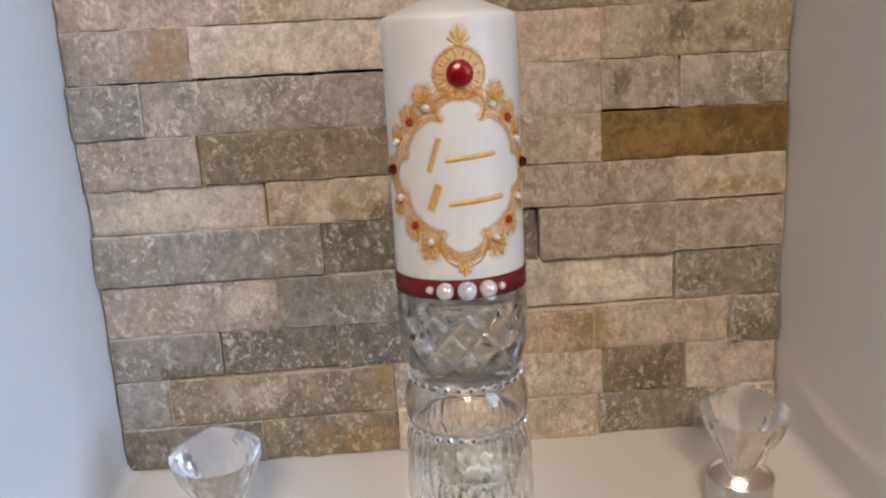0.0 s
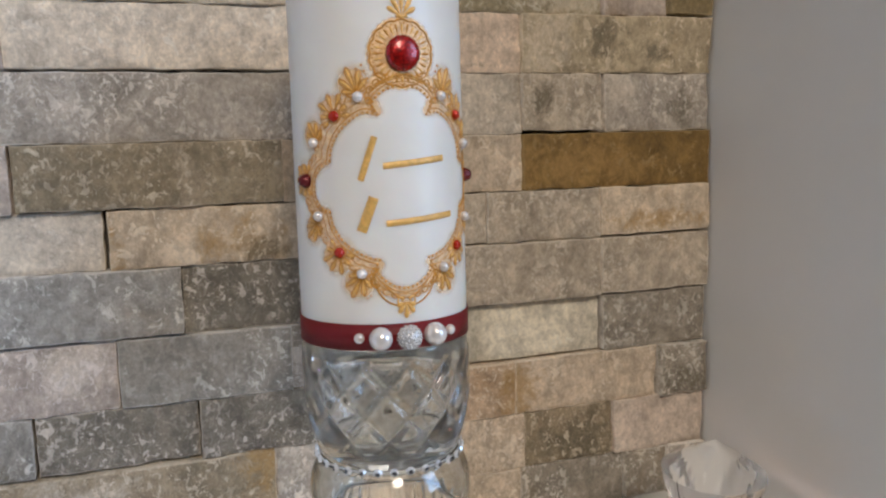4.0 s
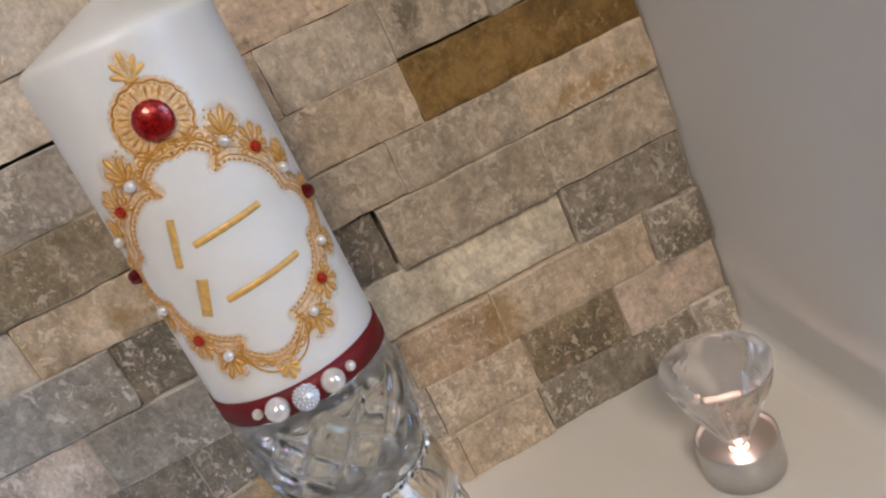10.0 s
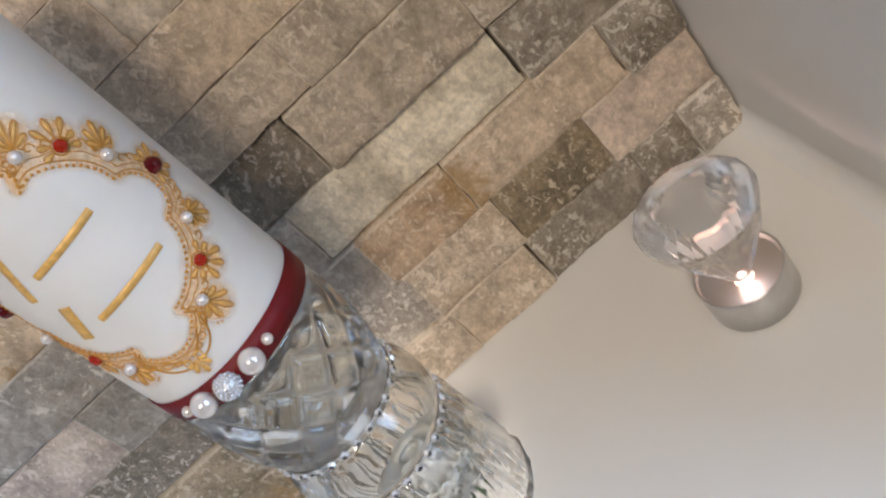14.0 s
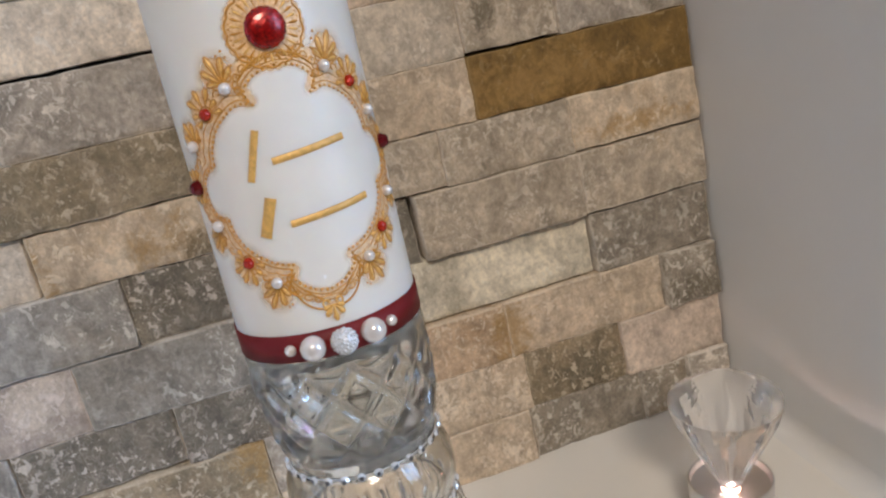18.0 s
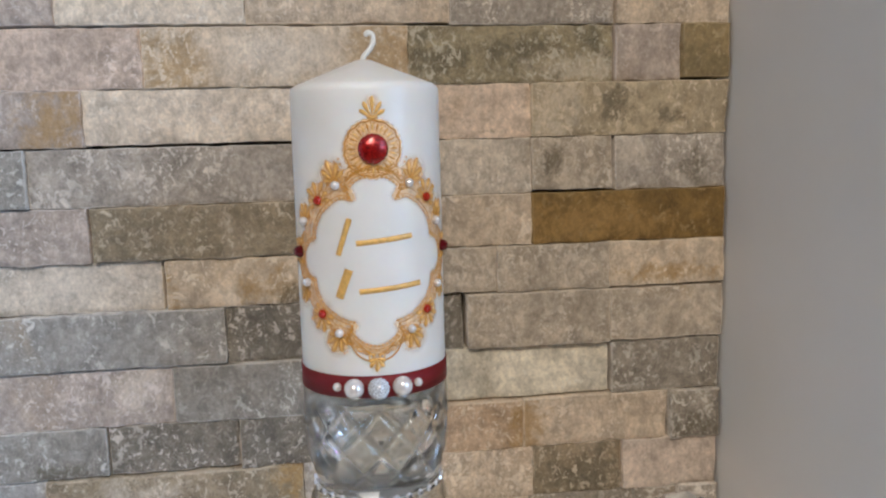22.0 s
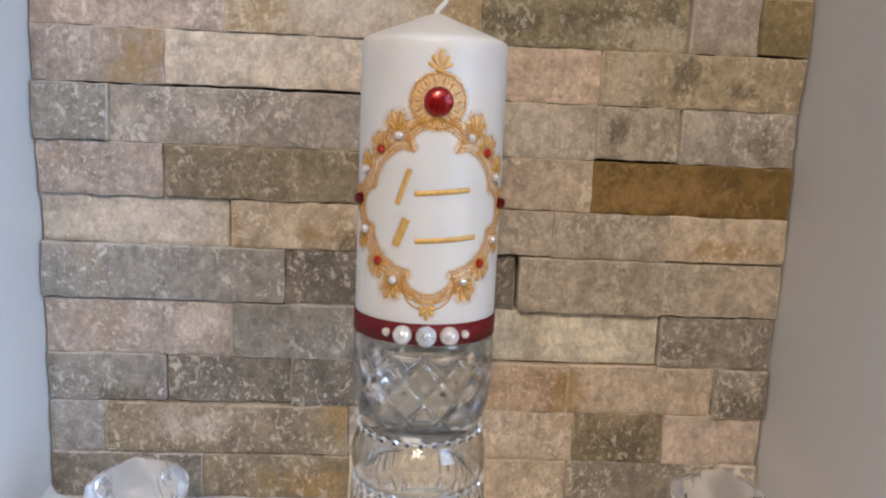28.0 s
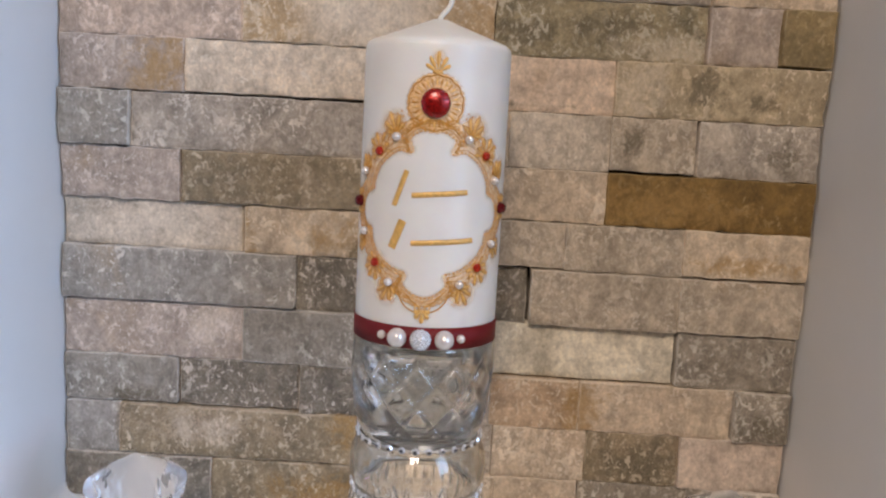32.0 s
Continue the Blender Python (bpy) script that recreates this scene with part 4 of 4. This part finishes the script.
def crystal_light(x, y, colour, turn, label):
    lamp = tagged(new("crystal_light"), label, "decorative light", "crystal lights on the shelf")
    lamp.matrix_basis = pose(x, y, shelf_z(y), math.degrees(math.atan(FALL)), 0, 0) @ pose(0, 0, 0, 0, 0, turn)
    # dark disc added to stand in for the contact shadow under the base
    part("rubber_foot", lathe([(0, 0), (0.0172, 0), (0.0172, 0.0011), (0, 0.0011)], 40), CONTACT_SHADE, lamp, "thin dark disc in place of the contact shadow")
    prof = [(0, 0.0009), (0.0180, 0.0009), (0.0187, 0.0015), (0.0187, 0.0192), (0.0184, 0.0199), (0.0178, 0.0199), (0.0174, 0.0190), (0.0173, 0.0120), (0, 0.0118)]
    part("base", lathe(prof, 56), SILVER, lamp, "round brushed-silver battery base")
    part("reflector", lathe([(0.0172, 0.0165), (0.0072, 0.0132), (0, 0.0130)], 40), REFLECTOR, lamp, "mirrored dish under the crystal")
    # pavilion of long facets in pairs, a narrow rim and a shallow crown that comes to a point
    n = 24
    bm = bmesh.new()
    levels = [(0.0048, 0.0165), (0.0140, 0.0347), (0.0218, 0.0506), (0.0242, 0.0585), (0.0246, 0.0609), (0.0125, 0.0692)]
    rings = []
    for (r, z), dip in zip(levels, (0.0, 0.07, 0.05, 0.016, 0.012, 0.0)):
        rs = [r * (1 - dip * (i % 2)) for i in range(n)]
        rings.append([bm.verts.new((q * math.cos(2 * math.pi * i / n), q * math.sin(2 * math.pi * i / n), z)) for i, q in enumerate(rs)])
    for p, q in zip(rings, rings[1:]):
        for i in range(n):
            j = (i + 1) % n
            bm.faces.new((p[i], p[j], q[j], q[i]))
    tip, apex = bm.verts.new((0, 0, 0.0150)), bm.verts.new((0, 0, 0.0765))
    for i in range(n):
        bm.faces.new((rings[0][(i + 1) % n], rings[0][i], tip))
        bm.faces.new((rings[-1][i], rings[-1][(i + 1) % n], apex))
    part("crystal", bm, ACRYLIC, lamp, "clear faceted diamond-shaped crystal", False)
    led = part("led", lathe([(0, -0.0010), (0.0044, -0.0008), (0.0040, 0.0002), (0.0028, 0.0010), (0, 0.0014)], 16), emitter("led_glow", tuple(c ** 1.2 for c in colour), 9.0), lamp, "glowing lens of the diode")
    led.location = (0, 0, 0.0133)
    chip = part("led_chip", lathe([(0, 0.0012), (0.0019, 0.0013), (0.0014, 0.0019), (0, 0.0020)], 8), emitter("led_core", tuple(0.35 + 0.65 * c for c in colour), 700.0), lamp, "lit light-emitting diode")
    chip.location = (0, 0, 0.0133)
    return lamp


crystal_light(-0.1380, -0.0850, (0.76, 0.42, 0.95), 4, "clear diamond-shaped crystal light with pale violet glow on a silver base")
crystal_light(0.1535, -0.0845, (1.0, 0.50, 0.36), 11, "clear diamond-shaped crystal light with warm white glow on a silver base")

# ---- stone cladding ----
Z = (FLOOR, 0.029, 0.0605, 0.0905, 0.123, 0.156, 0.184, 0.2145, 0.2465, 0.2775, 0.310, 0.341)
# per course: right-hand edges in mm with tone and how far the face stands out in mm
COURSES = (
    ((-128, "dark", 1), (-40, "brown", 0), (44, "beige", 2), (94, "beige", 0), (160, "taupe", -2), (188, "taupe", 1), (216, "grey", 3)),
    ((-184, "blue", 0), (-41, "brown", 1), (41, "grey", -2), (97, "beige", 0), (153, "brown", -1), (216, "blush", 1)),
    ((-149, "slate", 0), (-76, "dark", -2), (-10, "dark", 0), (38, "grey", 0), (91, "rust", 1), (182, "beige", 0), (216, "taupe", 4)),
    ((-111, "mauve", -1), (-30, "slate", 1), (26, "grey", -1), (145.5, "pale", -3), (216, "taupe", 0)),
    ((-80, "blue", 2), (-20, "dark", -2), (57, "dark", -5), (144.5, "drab", 2), (216, "drab", 3)),
    ((-112, "oat", -3), (-20, "tan", 0), (76, "drab", 0), (144.5, "drab", 1), (216, "tan", 3)),
    ((-149, "mauve", 1), (-30, "brown", 2), (98, "beige", -1), (216, "ochre", 1)),
    ((-179, "slate", 4), (-12, "grey", 0), (40, "beige", 0), (98, "oat", -1), (147, "drab", 1), (216, "grey", 0)),
    ((-148, "mauve", 1), (-10, "cream", 0), (98, "sand", -1), (216, "khaki", 1)),
    ((-115, "pink", 0), (28, "tan", 2), (148, "mottled", -2), (188, "mauve", 0), (216, "umber", 2)),
    ((-158, "mauve", 0), (-60, "cream", 1), (52, "beige", 0), (148, "grey", -1), (216, "beige", 1)),
)


def spaced(a, b, n, rim=0.0015):
    """Places from a to b, with one more close to either end for the broken edge."""
    inside = [a + rim + (b - a - 2 * rim) * i / n for i in range(n + 1)]
    return [a, *inside, b]


def stone_bm(x0, x1, z0, z1, out, seed, stains=()):
    """One split-face stone: a rough front with broken edges, and straight sides that run back into the mortar.
    x0 and x1 give the place of either side at a height; stains are (layer, u, w, half width, half height)."""
    bm = bmesh.new()
    pale_rim = bm.verts.layers.float.new("pale_rim")
    layers = {n: bm.verts.layers.float.new(n) for n in ("ochre_stain", "dark_stain_step_shade", "pale_stain")}
    off = Vector((seed * 3.7, seed * 1.3, seed * 9.1))
    long = x1(z0) - x0(z0)
    us, zs = spaced(0.0, 1.0, max(6, round(long / 0.0032)), 0.0010 / long), spaced(z0, z1, 10, 0.0010)
    grid = []
    for k, z in enumerate(zs):
        row = []
        for i, u in enumerate(us):
            x = x0(z) + (x1(z) - x0(z)) * u
            p = Vector((x, 0, z))
            w = (z - z0) / (z1 - z0)
            rough = 0.0015 * noise.fractal(p * 38 + off, 0.7, 2.1, 4) + 0.0006 * noise.fractal(p * 160 + off, 0.8, 2.0, 3)
            tilt = 0.0022 * noise.noise(off) * (u - 0.5) + 0.0016 * noise.noise(off * 2) * (w - 0.5)
            px, pz = x, z
            worn = max(0.1, 1 + 1.8 * noise.noise(p * 26 + off))
            rim = 0.0
            if i in (0, len(us) - 1):
                px += 0.0006 * noise.noise(p * 150 + off) + (0.00025 if i == 0 else -0.00025)
                rim = 0.00042
            if k in (0, len(zs) - 1):
                pz += 0.0007 * noise.noise(p * 110 - off) + (0.00015 if k == 0 else -0.00015)
                rim = 0.00042
            v = bm.verts.new((px, -out + rough + tilt + rim * worn * (1 + noise.noise(p * 240 + off)), pz))
            for layer, su, sw, hu, hw in stains:
                d = math.hypot((u - su) / hu, (w - sw) / hw)
                v[layers[layer]] = max(v[layers[layer]], math.exp(-0.9 * d * d))
            row.append(v)
        grid.append(row)
    for p, q in zip(grid, grid[1:]):
        for i in range(len(us) - 1):
            bm.faces.new((p[i], p[i + 1], q[i + 1], q[i]))
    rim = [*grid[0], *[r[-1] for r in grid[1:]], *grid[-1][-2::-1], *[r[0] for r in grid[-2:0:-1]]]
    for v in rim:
        v[pale_rim] = 1.0
    back = [bm.verts.new((v.co.x, 0.016, v.co.z)) for v in rim]
    for i in range(len(rim)):
        j = (i + 1) % len(rim)
        bm.faces.new((rim[i], back[i], back[j], rim[j]))
    return bm


def upright(x):
    return lambda z: x


# stains, and the shade of one step, that mark single stones: (course, stone) -> (kind, place along, place up, half
# width, half height)
STAINS = {
    (0, 1): (("ochre_stain", 0.75, 0.4, 0.35, 0.5),),
    (1, 1): (("ochre_stain", 0.97, 0.8, 0.10, 0.6), ("pale_stain", 0.35, 0.6, 0.2, 0.4)),
    (1, 4): (("dark_stain_step_shade", 0.6, 0.35, 0.4, 0.6),),
    (2, 0): (("dark_stain_step_shade", 0.65, 0.12, 0.3, 0.22),),
    (2, 4): (("ochre_stain", 1.0, 0.5, 0.22, 0.9),),
    (2, 5): (("ochre_stain", 0.0, 0.5, 0.16, 0.9),),
    (2, 6): (("dark_stain_step_shade", 0.5, 0.25, 0.7, 0.35),),
    (3, 0): (("pale_stain", 0.85, 0.6, 0.2, 0.5),),
    (5, 0): (("pale_stain", 0.6, 0.6, 0.5, 0.6),),
    (5, 1): (("ochre_stain", 0.02, 0.5, 0.06, 0.9), ("ochre_stain", 0.62, 0.3, 0.25, 0.5), ("dark_stain_step_shade", 0.75, 0.2, 0.16, 0.3)),
    (5, 4): (("ochre_stain", 0.55, 0.28, 0.5, 0.24),),
    (6, 3): (("ochre_stain", 0.3, 0.4, 0.5, 0.5),),
    (7, 4): (("dark_stain_step_shade", 0.25, 0.55, 0.14, 0.35),),
    (7, 5): (("dark_stain_step_shade", 0.72, 0.4, 0.2, 0.4), ("pale_stain", 0.15, 0.75, 0.2, 0.3)),
    (8, 0): (("ochre_stain", 0.85, 0.5, 0.3, 0.9),),
    # a step near this stone's foot: its shade drawn as a thin dark line
    (8, 2): (("dark_stain_step_shade", 0.55, 0.10, 0.40, 0.05),),
    (8, 3): (("pale_stain", 0.12, 0.5, 0.16, 0.6), ("dark_stain_step_shade", 0.42, 0.55, 0.16, 0.4), ("dark_stain_step_shade", 0.66, 0.35, 0.14, 0.16)),
    (9, 1): (("ochre_stain", 0.14, 0.4, 0.16, 0.9), ("ochre_stain", 0.9, 0.4, 0.2, 0.9), ("pale_stain", 0.5, 0.5, 0.3, 0.6)),
    (9, 2): (("dark_stain_step_shade", 0.55, 0.6, 0.25, 0.3), ("dark_stain_step_shade", 0.12, 0.4, 0.2, 0.3), ("pale_stain", 0.8, 0.25, 0.25, 0.3)),
}

seed = 0
rng = random.Random(11)
for row, ((z0, z1), course) in enumerate(zip(zip(Z, Z[1:]), COURSES)):
    left = lambda z: left_x(z) + 0.0014
    for n, (edge, tone, out) in enumerate(course):
        seed += 1
        last = n == len(course) - 1
        gap = 0.0009 if edge in (-112, 145.5, 57, 147) else 0.0005 if edge in (94, 182, -149, 148, 188) else 0.0  # open joints
        low = rng.choice((0.0, 0.0, 0.0004, 0.0013))
        right = (lambda z: right_x(z) - 0.0014) if last else upright(edge / 1000 - gap)
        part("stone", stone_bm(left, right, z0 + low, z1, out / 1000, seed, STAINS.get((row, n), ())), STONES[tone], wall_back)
        left = upright(edge / 1000 + gap)
z = Z[-1]
tones = ["grey", "beige", "cream", "pink", "mauve", "olive", "brown"]
while z < TOP - 0.005:
    z1 = min(TOP, z + 0.031)
    x = left_x(z)
    while x < X1 - 0.001:
        r = min(X1, x + rng.uniform(0.05, 0.13))
        r = right_x(z) if X1 - r < 0.03 else r
        seed += 1
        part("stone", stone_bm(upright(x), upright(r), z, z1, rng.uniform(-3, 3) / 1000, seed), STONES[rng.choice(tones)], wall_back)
        x = r
    z = z1
